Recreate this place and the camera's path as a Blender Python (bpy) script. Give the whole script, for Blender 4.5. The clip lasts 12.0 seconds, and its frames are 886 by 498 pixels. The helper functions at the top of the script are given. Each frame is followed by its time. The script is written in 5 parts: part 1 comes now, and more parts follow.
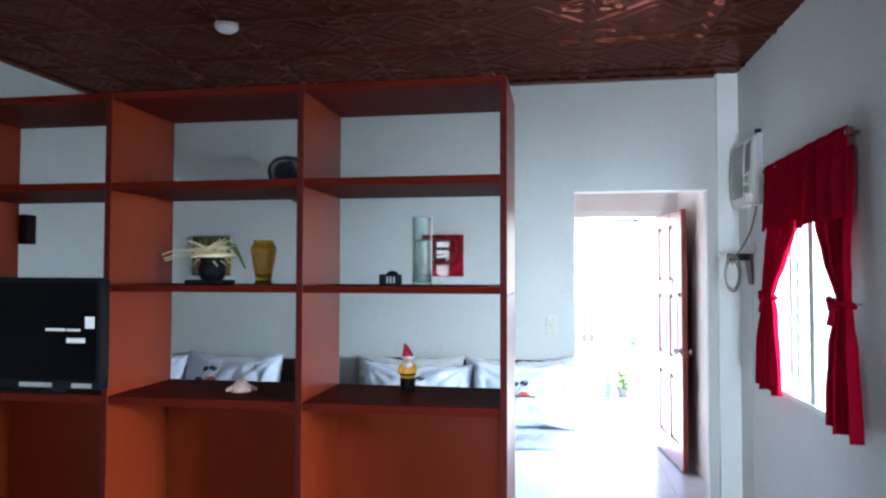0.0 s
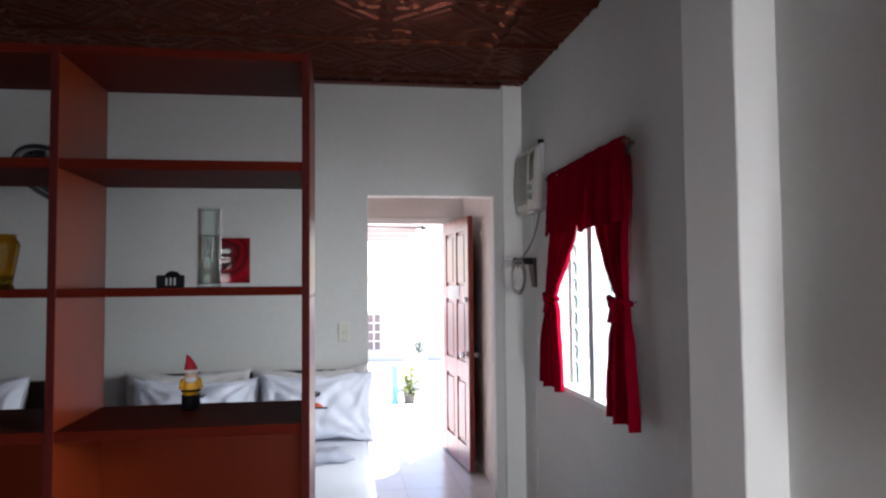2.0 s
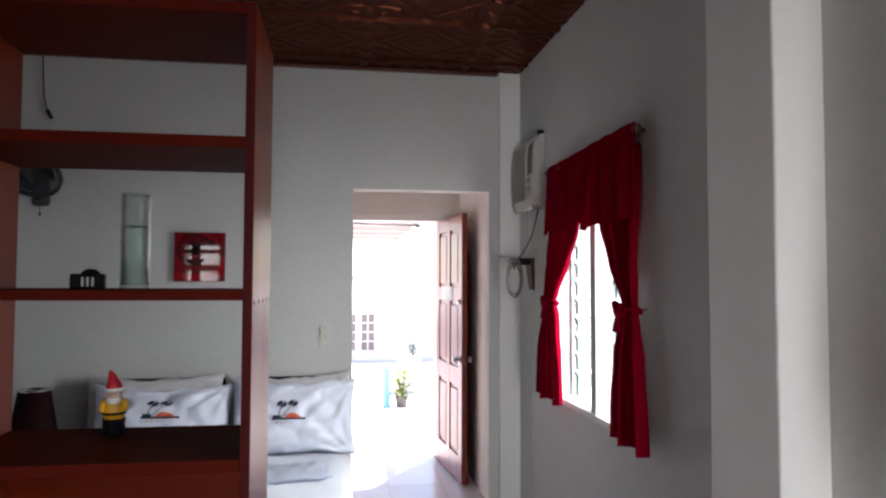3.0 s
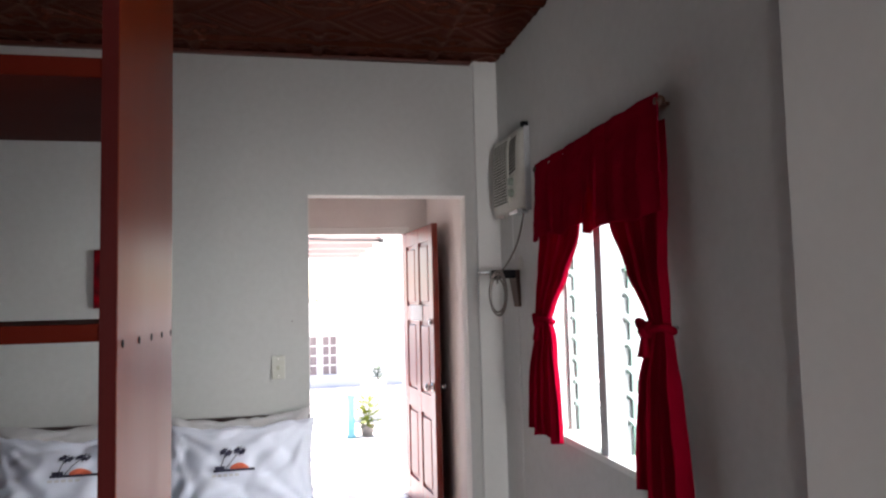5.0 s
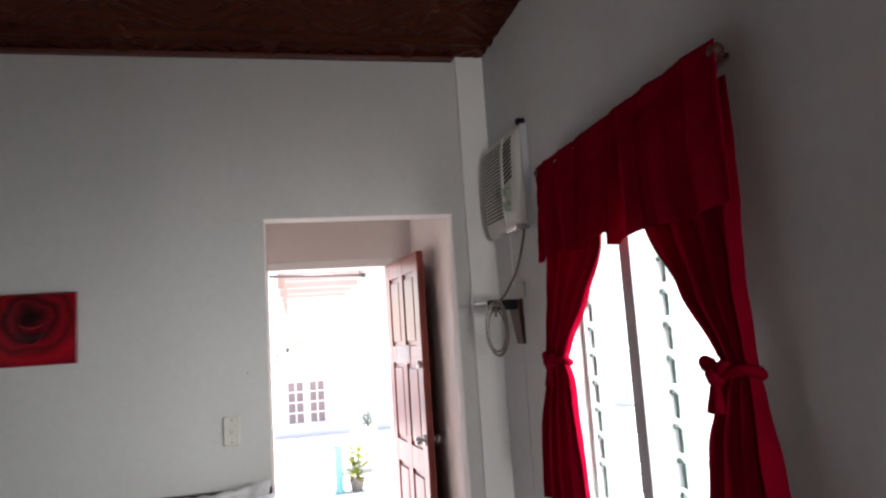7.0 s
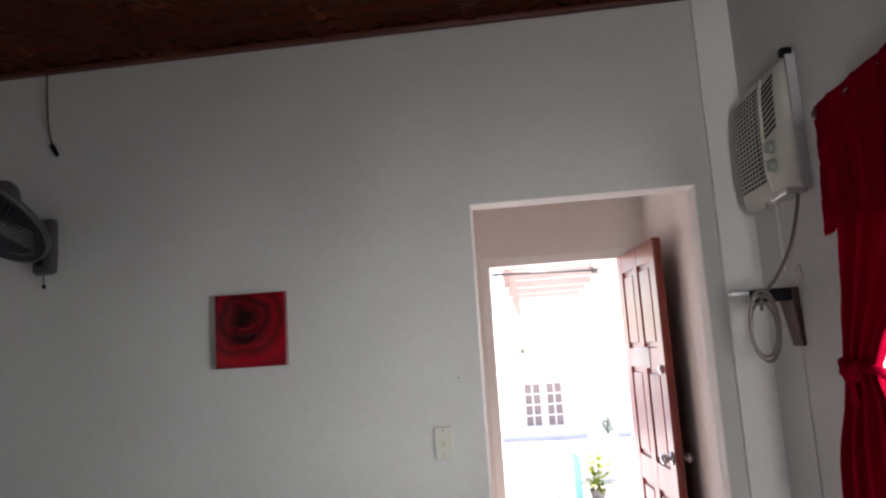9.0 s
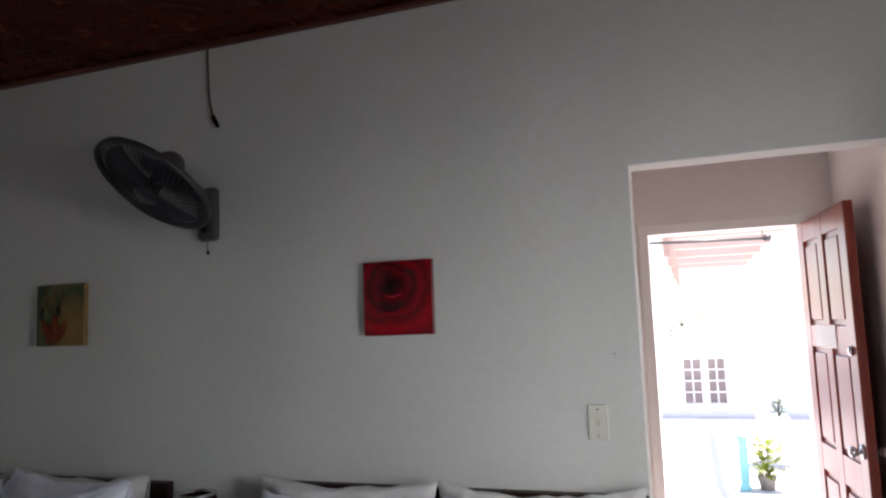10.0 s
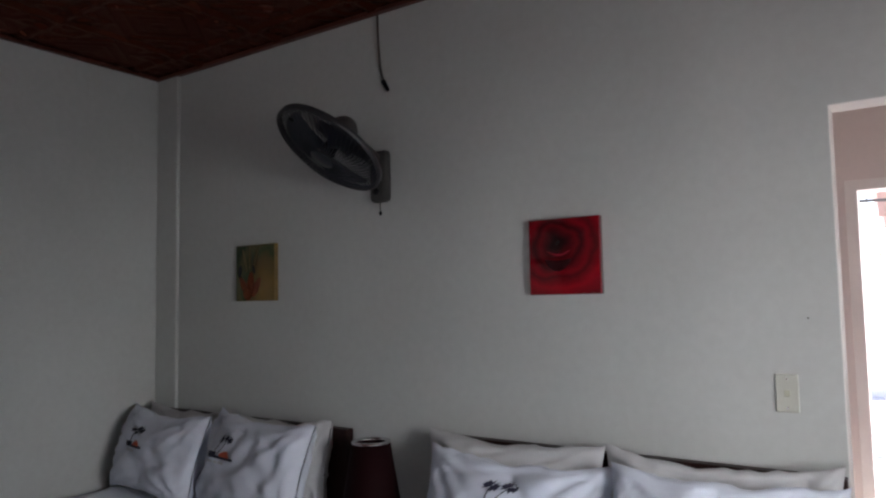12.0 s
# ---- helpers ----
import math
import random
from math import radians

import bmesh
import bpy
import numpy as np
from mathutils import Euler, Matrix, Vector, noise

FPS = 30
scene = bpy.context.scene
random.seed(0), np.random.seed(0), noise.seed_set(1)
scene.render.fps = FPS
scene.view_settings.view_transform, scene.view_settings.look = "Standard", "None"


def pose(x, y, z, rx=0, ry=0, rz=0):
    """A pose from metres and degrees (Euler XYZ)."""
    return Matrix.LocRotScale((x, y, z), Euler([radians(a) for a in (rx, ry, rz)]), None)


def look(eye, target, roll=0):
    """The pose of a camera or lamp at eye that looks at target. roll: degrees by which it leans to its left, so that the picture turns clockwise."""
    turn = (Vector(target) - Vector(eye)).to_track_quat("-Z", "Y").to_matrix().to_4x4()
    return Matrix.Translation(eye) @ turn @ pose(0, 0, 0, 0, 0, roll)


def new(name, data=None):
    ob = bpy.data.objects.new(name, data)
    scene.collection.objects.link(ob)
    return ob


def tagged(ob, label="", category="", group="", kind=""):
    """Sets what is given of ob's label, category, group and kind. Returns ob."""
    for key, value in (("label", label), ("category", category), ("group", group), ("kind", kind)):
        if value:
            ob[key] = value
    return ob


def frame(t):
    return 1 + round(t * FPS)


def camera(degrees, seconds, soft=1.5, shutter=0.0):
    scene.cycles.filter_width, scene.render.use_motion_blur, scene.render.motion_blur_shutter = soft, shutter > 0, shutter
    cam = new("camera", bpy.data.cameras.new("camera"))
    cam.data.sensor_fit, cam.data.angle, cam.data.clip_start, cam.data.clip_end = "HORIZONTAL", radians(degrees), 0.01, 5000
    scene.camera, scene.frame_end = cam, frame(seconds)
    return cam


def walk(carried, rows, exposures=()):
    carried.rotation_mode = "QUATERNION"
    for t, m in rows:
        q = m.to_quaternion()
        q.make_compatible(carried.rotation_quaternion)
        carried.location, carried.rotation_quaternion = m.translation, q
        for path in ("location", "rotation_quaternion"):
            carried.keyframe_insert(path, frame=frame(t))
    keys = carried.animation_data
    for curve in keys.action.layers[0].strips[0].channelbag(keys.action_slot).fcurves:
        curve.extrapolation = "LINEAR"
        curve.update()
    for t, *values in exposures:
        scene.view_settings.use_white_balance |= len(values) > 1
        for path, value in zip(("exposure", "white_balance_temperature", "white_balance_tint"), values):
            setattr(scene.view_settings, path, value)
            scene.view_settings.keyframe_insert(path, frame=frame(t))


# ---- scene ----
cam = camera(64.7, 12.0, soft=2.3)
PATH = [
    (0, (0.1, 1.239, 1.533), (-0.225, 3.211, 1.601), 0.1),
    (0.5, (0.043, 1.254, 1.532), (0.063, 3.252, 1.617), 0.1),
    (1, (0.021, 1.248, 1.52), (0.279, 3.228, 1.618), 1.2),
    (1.5, (0.015, 1.269, 1.51), (0.355, 3.239, 1.569), 0.3),
    (2, (0.045, 1.387, 1.506), (0.331, 3.364, 1.6), -0.5),
    (2.5, (0.113, 1.553, 1.526), (0.385, 3.53, 1.662), -0.4),
    (3, (0.132, 1.681, 1.516), (0.422, 3.658, 1.608), 0.2),
    (3.5, (0.088, 1.867, 1.527), (0.456, 3.827, 1.675), -0.8),
    (5.5, (0.211, 2.347, 1.513), (0.616, 4.3, 1.655), -1.3),
    (6, (0.255, 2.521, 1.524), (0.718, 4.458, 1.708), -0.9),
    (6.5, (0.268, 2.656, 1.525), (0.77, 4.576, 1.776), -3.3),
    (8.5, (0.415, 3.12, 1.52), (0.359, 5.108, 1.737), -3.4),
    (9, (0.387, 3.204, 1.522), (0.156, 5.169, 1.811), -3.7),
    (9.5, (0.369, 3.276, 1.519), (-0.093, 5.212, 1.71), -3.7),
    (10, (0.363, 3.341, 1.532), (-0.292, 5.218, 1.754), -2.1),
    (10.5, (0.387, 3.371, 1.525), (-0.473, 5.155, 1.798), -2.1),
    (11, (0.391, 3.398, 1.516), (-0.538, 5.147, 1.795), -1.6),
    (11.5, (0.386, 3.411, 1.508), (-0.627, 5.123, 1.719), -1.4),
    (12, (0.387, 3.408, 1.5), (-0.729, 5.061, 1.644), -1.1),
]
EXPOSURES = [(0, 3.34, 5400, 8), (0.5, 2.92, 5720, 12), (1.5, 2.60, 6250, 17), (2.2, 2.2, 6450, 20), (6, 2.20, 6800, 21), (9, 2.18, 6850, 21), (10, 2.08, 6700, 20), (12, 2.06, 6600, 21)]
walk(cam, [(t, look(eye, target, roll)) for t, eye, target, roll in PATH], EXPOSURES)

# ---------------------------------------------------------------- light
world = bpy.data.worlds.new("sky")
scene.world = world
world.use_nodes = True
wn = world.node_tree
sky = wn.nodes.new("ShaderNodeTexSky")
sky.sky_type, sky.sun_disc = "NISHITA", False
sky.sun_elevation, sky.sun_rotation = radians(61), radians(32)
wn.links.new(sky.outputs[0], wn.nodes["Background"].inputs[0])
wn.nodes["Background"].inputs[1].default_value = 0.12

sun = new("sun", bpy.data.lights.new("sun", "SUN"))
sun.data.energy, sun.data.angle, sun.data.color = 4.5, radians(0.5), (1.0, 0.95, 0.88)
sun.matrix_basis = look((2.1, 10.4, 7.2), (0, 7.0, 0))


def window_light(name, place, target, w, h, power, color, spread=180):
    lamp = new(name, bpy.data.lights.new(name, "AREA"))
    lamp.data.shape, lamp.data.size, lamp.data.size_y = "RECTANGLE", w, h
    lamp.data.energy, lamp.data.color, lamp.data.spread = power, color, radians(spread)
    lamp.matrix_basis = look(place, target)
    return lamp


# daylight lamps added at the openings; those behind louvres are tilted down
window_light("window_light_bedroom", (1.72, 4.25, 1.60), (0.92, 4.80, 1.12), 1.1, 1.15, 21.0, (0.95, 1.0, 0.98), 140)
window_light("window_light_living", (1.72, 1.94, 1.75), (0.72, 2.08, 1.10), 1.1, 1.0, 30.0, (0.95, 1.0, 1.0), 110)
# fill at the unseen south window, aimed to brighten the east wall
window_light("south_window_fill", (-2.0, -1.85, 1.70), (1.19, 2.5, 1.30), 0.5, 0.75, 1.3, (0.95, 1.0, 1.0), 60)
# fill at an assumed, unseen doorway, added to light the column
window_light("south_doorway_fill", (0.55, -1.85, 1.00), (1.55, 2.2, 0.90), 0.75, 1.8, 3.1, (0.97, 1.0, 0.98), 52)


# ---------------------------------------------------------------- materials
def material(name, color, rough=0.6, vary=0.12, scale=6.0, grain=60.0, bump=0.08, metal=0.0, coat=0.0, stretch=(1, 1, 1), island=0.0, piece=0.0, spec=0.5, sheen=0.0):
    m = bpy.data.materials.new(name)
    m.use_nodes = True
    nt = m.node_tree
    b = nt.nodes["Principled BSDF"]
    tc = nt.nodes.new("ShaderNodeTexCoord")
    mp = nt.nodes.new("ShaderNodeMapping")
    mp.inputs["Scale"].default_value = stretch
    nt.links.new(tc.outputs["Object"], mp.inputs[0])
    n1, n2 = nt.nodes.new("ShaderNodeTexNoise"), nt.nodes.new("ShaderNodeTexNoise")
    for n, sc, de in ((n1, scale, 4), (n2, grain, 5)):
        n.inputs["Scale"].default_value, n.inputs["Detail"].default_value = sc, de
        nt.links.new(mp.outputs[0], n.inputs["Vector"])
    add = nt.nodes.new("ShaderNodeMath")
    add.operation = "MULTIPLY_ADD"
    add.inputs[1].default_value = 0.35
    nt.links.new(n2.outputs[0], add.inputs[0])
    nt.links.new(n1.outputs[0], add.inputs[2])
    ramp = nt.nodes.new("ShaderNodeMapRange")
    ramp.inputs["From Min"].default_value, ramp.inputs["From Max"].default_value = 0.42, 0.95
    ramp.inputs["To Min"].default_value, ramp.inputs["To Max"].default_value = 1 - vary, 1 + vary
    nt.links.new(add.outputs[0], ramp.inputs["Value"])
    last = ramp.outputs[0]
    if piece or island:
        src = nt.nodes.new("ShaderNodeObjectInfo" if piece else "ShaderNodeNewGeometry")
        r2 = nt.nodes.new("ShaderNodeMapRange")
        r2.inputs["To Min"].default_value, r2.inputs["To Max"].default_value = 1 - (piece or island), 1 + (piece or island)
        nt.links.new(src.outputs["Random" if piece else "Random Per Island"], r2.inputs["Value"])
        mu = nt.nodes.new("ShaderNodeMath")
        mu.operation = "MULTIPLY"
        nt.links.new(last, mu.inputs[0])
        nt.links.new(r2.outputs[0], mu.inputs[1])
        last = mu.outputs[0]
    mix = nt.nodes.new("ShaderNodeVectorMath")
    mix.operation = "SCALE"
    mix.inputs[0].default_value = color
    nt.links.new(last, mix.inputs["Scale"])
    nt.links.new(mix.outputs[0], b.inputs["Base Color"])
    rr = nt.nodes.new("ShaderNodeMapRange")
    rr.inputs["To Min"].default_value, rr.inputs["To Max"].default_value = max(0.03, rough - 0.1), min(1, rough + 0.1)
    nt.links.new(n1.outputs[0], rr.inputs["Value"])
    nt.links.new(rr.outputs[0], b.inputs["Roughness"])
    b.inputs["Metallic"].default_value = metal
    b.inputs["Coat Weight"].default_value = coat
    b.inputs["Coat Roughness"].default_value = 0.2
    b.inputs["Specular IOR Level"].default_value = spec
    b.inputs["Sheen Weight"].default_value = sheen
    if bump:
        bp = nt.nodes.new("ShaderNodeBump")
        bp.inputs["Strength"].default_value, bp.inputs["Distance"].default_value = bump, 0.01
        nt.links.new(add.outputs[0], bp.inputs["Height"])
        nt.links.new(bp.outputs[0], b.inputs["Normal"])
    return m


def glass(name, color, rough=0.05, mixin=1.0):
    m = bpy.data.materials.new(name)
    m.use_nodes = True
    b = m.node_tree.nodes["Principled BSDF"]
    b.inputs["Base Color"].default_value = (*color, 1)
    b.inputs["Roughness"].default_value = rough
    b.inputs["Transmission Weight"].default_value = mixin
    b.inputs["IOR"].default_value = 1.48
    return m


def thin_glass(name, color, cloud=0.0):
    """Thin clear wall: see-through with Fresnel gloss, and a share of milky white."""
    m = bpy.data.materials.new(name)
    m.use_nodes = True
    nt = m.node_tree
    nt.nodes.remove(nt.nodes["Principled BSDF"])
    tr, gl, df = (nt.nodes.new("ShaderNodeBsdf" + k) for k in ("Transparent", "Glossy", "Diffuse"))
    tr.inputs[0].default_value = (*color, 1)
    gl.inputs["Roughness"].default_value = 0.04
    df.inputs[0].default_value = (0.75, 0.80, 0.78, 1)
    a, b, fr = nt.nodes.new("ShaderNodeMixShader"), nt.nodes.new("ShaderNodeMixShader"), nt.nodes.new("ShaderNodeLayerWeight")
    fr.inputs[0].default_value = 0.22
    a.inputs[0].default_value = cloud
    nt.links.new(tr.outputs[0], a.inputs[1])
    nt.links.new(df.outputs[0], a.inputs[2])
    nt.links.new(fr.outputs["Facing"], b.inputs[0])
    nt.links.new(a.outputs[0], b.inputs[1])
    nt.links.new(gl.outputs[0], b.inputs[2])
    nt.links.new(b.outputs[0], nt.nodes["Material Output"].inputs[0])
    return m


def painting(name, stops, centre, scale, twist, streak, rough=0.5):
    """Paint in rings round a centre, bent by noise; stops: (place, colour)."""
    m = bpy.data.materials.new(name)
    m.use_nodes = True
    nt = m.node_tree
    b = nt.nodes["Principled BSDF"]
    tc, mp, nz = nt.nodes.new("ShaderNodeTexCoord"), nt.nodes.new("ShaderNodeMapping"), nt.nodes.new("ShaderNodeTexNoise")
    mp.inputs["Location"].default_value = (-centre[0] * scale[0], 0, -centre[1] * scale[1])
    mp.inputs["Scale"].default_value = (scale[0], 0, scale[1])
    nt.links.new(tc.outputs["Object"], mp.inputs[0])
    nz.inputs["Scale"].default_value, nz.inputs["Detail"].default_value = streak, 3
    nt.links.new(mp.outputs[0], nz.inputs["Vector"])
    ad, ln, cr = nt.nodes.new("ShaderNodeVectorMath"), nt.nodes.new("ShaderNodeVectorMath"), nt.nodes.new("ShaderNodeValToRGB")
    ad.operation, ln.operation = "MULTIPLY_ADD", "LENGTH"
    ad.inputs[1].default_value = (twist, twist, twist)
    mid = nt.nodes.new("ShaderNodeVectorMath")
    mid.operation = "SUBTRACT"
    mid.inputs[1].default_value = (0.5, 0.5, 0.5)
    nt.links.new(nz.outputs["Color"], mid.inputs[0])
    nt.links.new(mid.outputs[0], ad.inputs[0])
    nt.links.new(mp.outputs[0], ad.inputs[2])
    nt.links.new(ad.outputs[0], ln.inputs[0])
    nt.links.new(ln.outputs["Value"], cr.inputs[0])
    els = cr.color_ramp.elements
    while len(els) < len(stops):
        els.new(0.5)
    for e, (p, c) in zip(els, stops):
        e.position, e.color = p, (*c, 1)
    nt.links.new(cr.outputs[0], b.inputs["Base Color"])
    b.inputs["Roughness"].default_value = rough
    b.inputs["Specular IOR Level"].default_value = 0.04
    b.inputs["Coat Weight"].default_value = 0.8
    b.inputs["Coat Roughness"].default_value = 0.03
    bp = nt.nodes.new("ShaderNodeBump")
    bp.inputs["Strength"].default_value, bp.inputs["Distance"].default_value = 0.12, 0.006
    nt.links.new(nz.outputs[0], bp.inputs["Height"])
    nt.links.new(bp.outputs[0], b.inputs["Normal"])
    return m


ROSEPAINT = painting("red_rose_painting", ((0.0, (0.012, 0.004, 0.004)), (0.10, (0.020, 0.004, 0.005)), (0.27, (0.13, 0.004, 0.008)), (0.34, (0.045, 0.003, 0.005)), (0.46, (0.22, 0.003, 0.009)), (0.56, (0.09, 0.003, 0.005)), (0.74, (0.30, 0.003, 0.010)), (1.0, (0.09, 0.003, 0.006))), (-0.023, 0.048), (3.9, 4.6), 0.42, 1.7)
FLOWERPAINT = painting("green_orange_flower_painting", ((0.0, (0.25, 0.14, 0.035)), (0.22, (0.20, 0.12, 0.03)), (0.40, (0.13, 0.09, 0.03)), (0.52, (0.045, 0.065, 0.022)), (0.70, (0.12, 0.11, 0.045)), (0.84, (0.02, 0.04, 0.014)), (1.0, (0.05, 0.055, 0.022))), (0.075, -0.06), (3.6, 3.2), 0.5, 2.2, 0.5)
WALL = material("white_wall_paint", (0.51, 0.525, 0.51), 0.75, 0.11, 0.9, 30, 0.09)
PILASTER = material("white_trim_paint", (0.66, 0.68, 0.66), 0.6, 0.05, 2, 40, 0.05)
PASSAGE = material("pinkish_white_paint", (0.72, 0.66, 0.63), 0.7, 0.06, 1.6, 40, 0.06)
CEILING = material("brown_embossed_panel", (0.082, 0.0225, 0.0122), 0.24, 0.2, 5, 50, 0.05, metal=0.5, spec=0.06)
CEILING.node_tree.nodes["Principled BSDF"].inputs["Specular Tint"].default_value = (0.70, 0.42, 0.30, 1)
CORNICE = material("dark_brown_moulding", (0.08, 0.018, 0.011), 0.45, 0.2, 5, 60, 0.08)
SHELF = material("red_brown_laminate", (0.165, 0.0215, 0.0058), 0.32, 0.15, 3, 30, 0.03, stretch=(1, 1, 0.25), spec=0.09)
# darker SHELF tone: shade on the unlit upright fronts, put into the colour
FRONTSHADE = material("shaded_front_edge", (0.058, 0.0070, 0.0062), 0.45, 0.15, 3, 30, 0.03, spec=0.05)
# matte, darker than SHELF: the shade under the boards is in this colour
BOARD = material("matte_shade_darkened_board", (0.075, 0.0078, 0.0038), 0.55, 0.18, 3, 30, 0.04, stretch=(0.25, 1, 1), spec=0.02)
DOORWOOD = material("varnished_red_wood", (0.22, 0.022, 0.010), 0.34, 0.3, 5, 40, 0.03, stretch=(1, 1, 0.12), coat=0.3)
DARKWOOD = material("dark_brown_wood", (0.020, 0.008, 0.007), 0.45, 0.25, 5, 40, 0.06, spec=0.15)
TILE = material("pale_floor_tile", (0.58, 0.55, 0.52), 0.22, 0.06, 3, 40, 0.02, piece=0.04)
ROOMTILE = material("dark_red_floor_tile", (0.13, 0.050, 0.034), 0.3, 0.15, 4, 40, 0.03, piece=0.08)
GROUT = material("floor_grout", (0.36, 0.34, 0.32), 0.85, 0.1, 8, 60, 0.1)
CURTAIN = material("crimson_curtain_cloth", (0.19, 0.0015, 0.012), 0.8, 0.16, 8, 300, 0.06, spec=0.0)
BRASS = material("aged_brass", (0.26, 0.17, 0.09), 0.4, 0.15, 12, 60, 0.03, metal=1)
CHROME = material("brushed_steel", (0.62, 0.62, 0.63), 0.22, 0.08, 12, 80, 0.02, metal=1)
ALUMINIUM = material("grey_aluminium", (0.42, 0.44, 0.44), 0.45, 0.08, 12, 80, 0.02, metal=0.6)
WINFRAME = material("grey_window_paint", (0.40, 0.42, 0.43), 0.55, 0.08, 6, 60, 0.05)
LOUVRE = glass("frosted_louvre_glass", (0.34, 0.41, 0.41), 0.5)
CLIP = material("green_grey_louvre_clip", (0.13, 0.18, 0.165), 0.5, 0.2, 10, 60, 0.05)
def translucent(m, share, color):
    """Thin cloth: a share of the light passes through."""
    nt = m.node_tree
    tr, mx = nt.nodes.new("ShaderNodeBsdfTranslucent"), nt.nodes.new("ShaderNodeMixShader")
    tr.inputs[0].default_value = (*color, 1)
    mx.inputs[0].default_value = share
    nt.links.new(nt.nodes["Principled BSDF"].outputs[0], mx.inputs[1])
    nt.links.new(tr.outputs[0], mx.inputs[2])
    nt.links.new(mx.outputs[0], nt.nodes["Material Output"].inputs[0])


translucent(CURTAIN, 0.16, (0.36, 0.003, 0.028))
SHEET = material("pale_blue_white_cotton", (0.66, 0.70, 0.78), 0.85, 0.04, 5, 250, 0.12, sheen=0.2)
PILLOW = material("white_pillowcase_cotton", (0.63, 0.67, 0.77), 0.85, 0.04, 5, 250, 0.12, sheen=0.2)
# darker copy of PILLOW: shade behind the front pillows, put into the colour
BACKPILLOW = material("shade_grey_cotton", (0.52, 0.52, 0.53), 0.88, 0.05, 5, 250, 0.12)
NAVY = material("navy_embroidery", (0.02, 0.02, 0.045), 0.8, 0.3, 60, 300, 0.2)
SUNSET = material("orange_red_embroidery", (0.62, 0.12, 0.06), 0.8, 0.25, 60, 300, 0.2)
PLASTIC = material("ivory_plastic", (0.48, 0.49, 0.43), 0.42, 0.06, 12, 80, 0.03)
ACWHITE = material("yellowed_white_plastic", (0.50, 0.50, 0.45), 0.45, 0.08, 10, 80, 0.03)
GRILLE = material("dark_grille_gap", (0.03, 0.03, 0.03), 0.7, 0.2, 20, 80, 0.05, spec=0.04)
OCHREPLASTIC = material("yellowed_plastic", (0.40, 0.40, 0.31), 0.4, 0.08, 12, 80, 0.03)
KNOBGREEN = material("grey_green_plastic", (0.20, 0.24, 0.20), 0.45, 0.1, 12, 80, 0.03)
BLACK = material("black_plastic", (0.007, 0.007, 0.009), 0.4, 0.2, 20, 80, 0.02, spec=0.06)
SCREEN = material("black_television_glass", (0.002, 0.002, 0.003), 0.22, 0.1, 5, 40, 0.0, spec=0.05)
FANGREY = material("dusty_blue_grey_plastic", (0.016, 0.020, 0.028), 0.4, 0.2, 12, 80, 0.05)
FANLIGHT = material("grey_fan_housing", (0.050, 0.049, 0.048), 0.45, 0.1, 12, 80, 0.04)
FANRIM = material("dark_grey_guard_rim", (0.026, 0.027, 0.031), 0.42, 0.15, 12, 80, 0.04)
FANBLADE = material("dark_blue_fan_blade", (0.010, 0.016, 0.030), 0.3, 0.1, 8, 60, 0.02)
CABLE = material("grey_power_cable", (0.10, 0.085, 0.075), 0.55, 0.1, 20, 80, 0.03)
SOCKETWOOD = material("brown_wooden_backplate", (0.055, 0.022, 0.014), 0.5, 0.25, 14, 80, 0.08)
AMBER = glass("amber_glass", (0.74, 0.46, 0.05), 0.08, 0.85)
CLEAR = thin_glass("clear_glass", (0.93, 0.96, 0.95))
WATER = thin_glass("still_water", (0.78, 0.85, 0.82), 0.22)
RED = material("red_painted_resin", (0.55, 0.015, 0.03), 0.4, 0.12, 40, 200, 0.05)
YELLOW = material("yellow_painted_resin", (0.72, 0.36, 0.015), 0.45, 0.12, 40, 200, 0.05)
SKIN = material("cream_painted_resin", (0.72, 0.52, 0.40), 0.5, 0.1, 40, 200, 0.05)
STRAW = material("dry_straw", (0.62, 0.52, 0.32), 0.8, 0.2, 30, 200, 0.1, island=0.25)
SHELLM = material("pink_cream_shell", (0.66, 0.45, 0.38), 0.4, 0.25, 40, 150, 0.1)
MAROON = material("dark_maroon_cloth", (0.012, 0.0025, 0.0035), 0.75, 0.15, 10, 250, 0.1, spec=0.08)
PAPER = material("white_notice_paper", (0.82, 0.82, 0.82), 0.8, 0.03, 10, 100, 0.02)
CANVASRED = material("red_canvas_paint", (0.42, 0.012, 0.028), 0.32, 0.25, 9, 60, 0.08)
CANVASDARK = material("dark_red_canvas_paint", (0.045, 0.005, 0.008), 0.35, 0.3, 14, 60, 0.06)
CANVASEDGE = material("deep_red_canvas_edge", (0.16, 0.008, 0.016), 0.2, 0.2, 14, 60, 0.15, coat=1.0)
LEAFGREEN = material("painted_green", (0.10, 0.16, 0.05), 0.5, 0.3, 20, 80, 0.05)
OCHRE = material("painted_ochre_yellow", (0.22, 0.14, 0.04), 0.5, 0.25, 16, 80, 0.05)
PAINTORANGE = material("painted_orange", (0.34, 0.075, 0.020), 0.5, 0.25, 16, 80, 0.05)
CONCRETE = material("sunlit_concrete", (0.62, 0.60, 0.57), 0.85, 0.12, 1.2, 30, 0.15)
OUTWHITE = material("outdoor_white_paint", (0.78, 0.76, 0.73), 0.75, 0.06, 2, 40, 0.06)
PORCHPALE = material("pale_pink_beam_paint", (0.44, 0.33, 0.29), 0.7, 0.08, 3, 40, 0.06)
OUTPINK = material("porch_beam_paint", (0.42, 0.29, 0.25), 0.7, 0.1, 3, 40, 0.06)
DARKGLASS = material("grey_panel_paint", (0.24, 0.19, 0.20), 0.15, 0.2, 4, 40, 0.0)
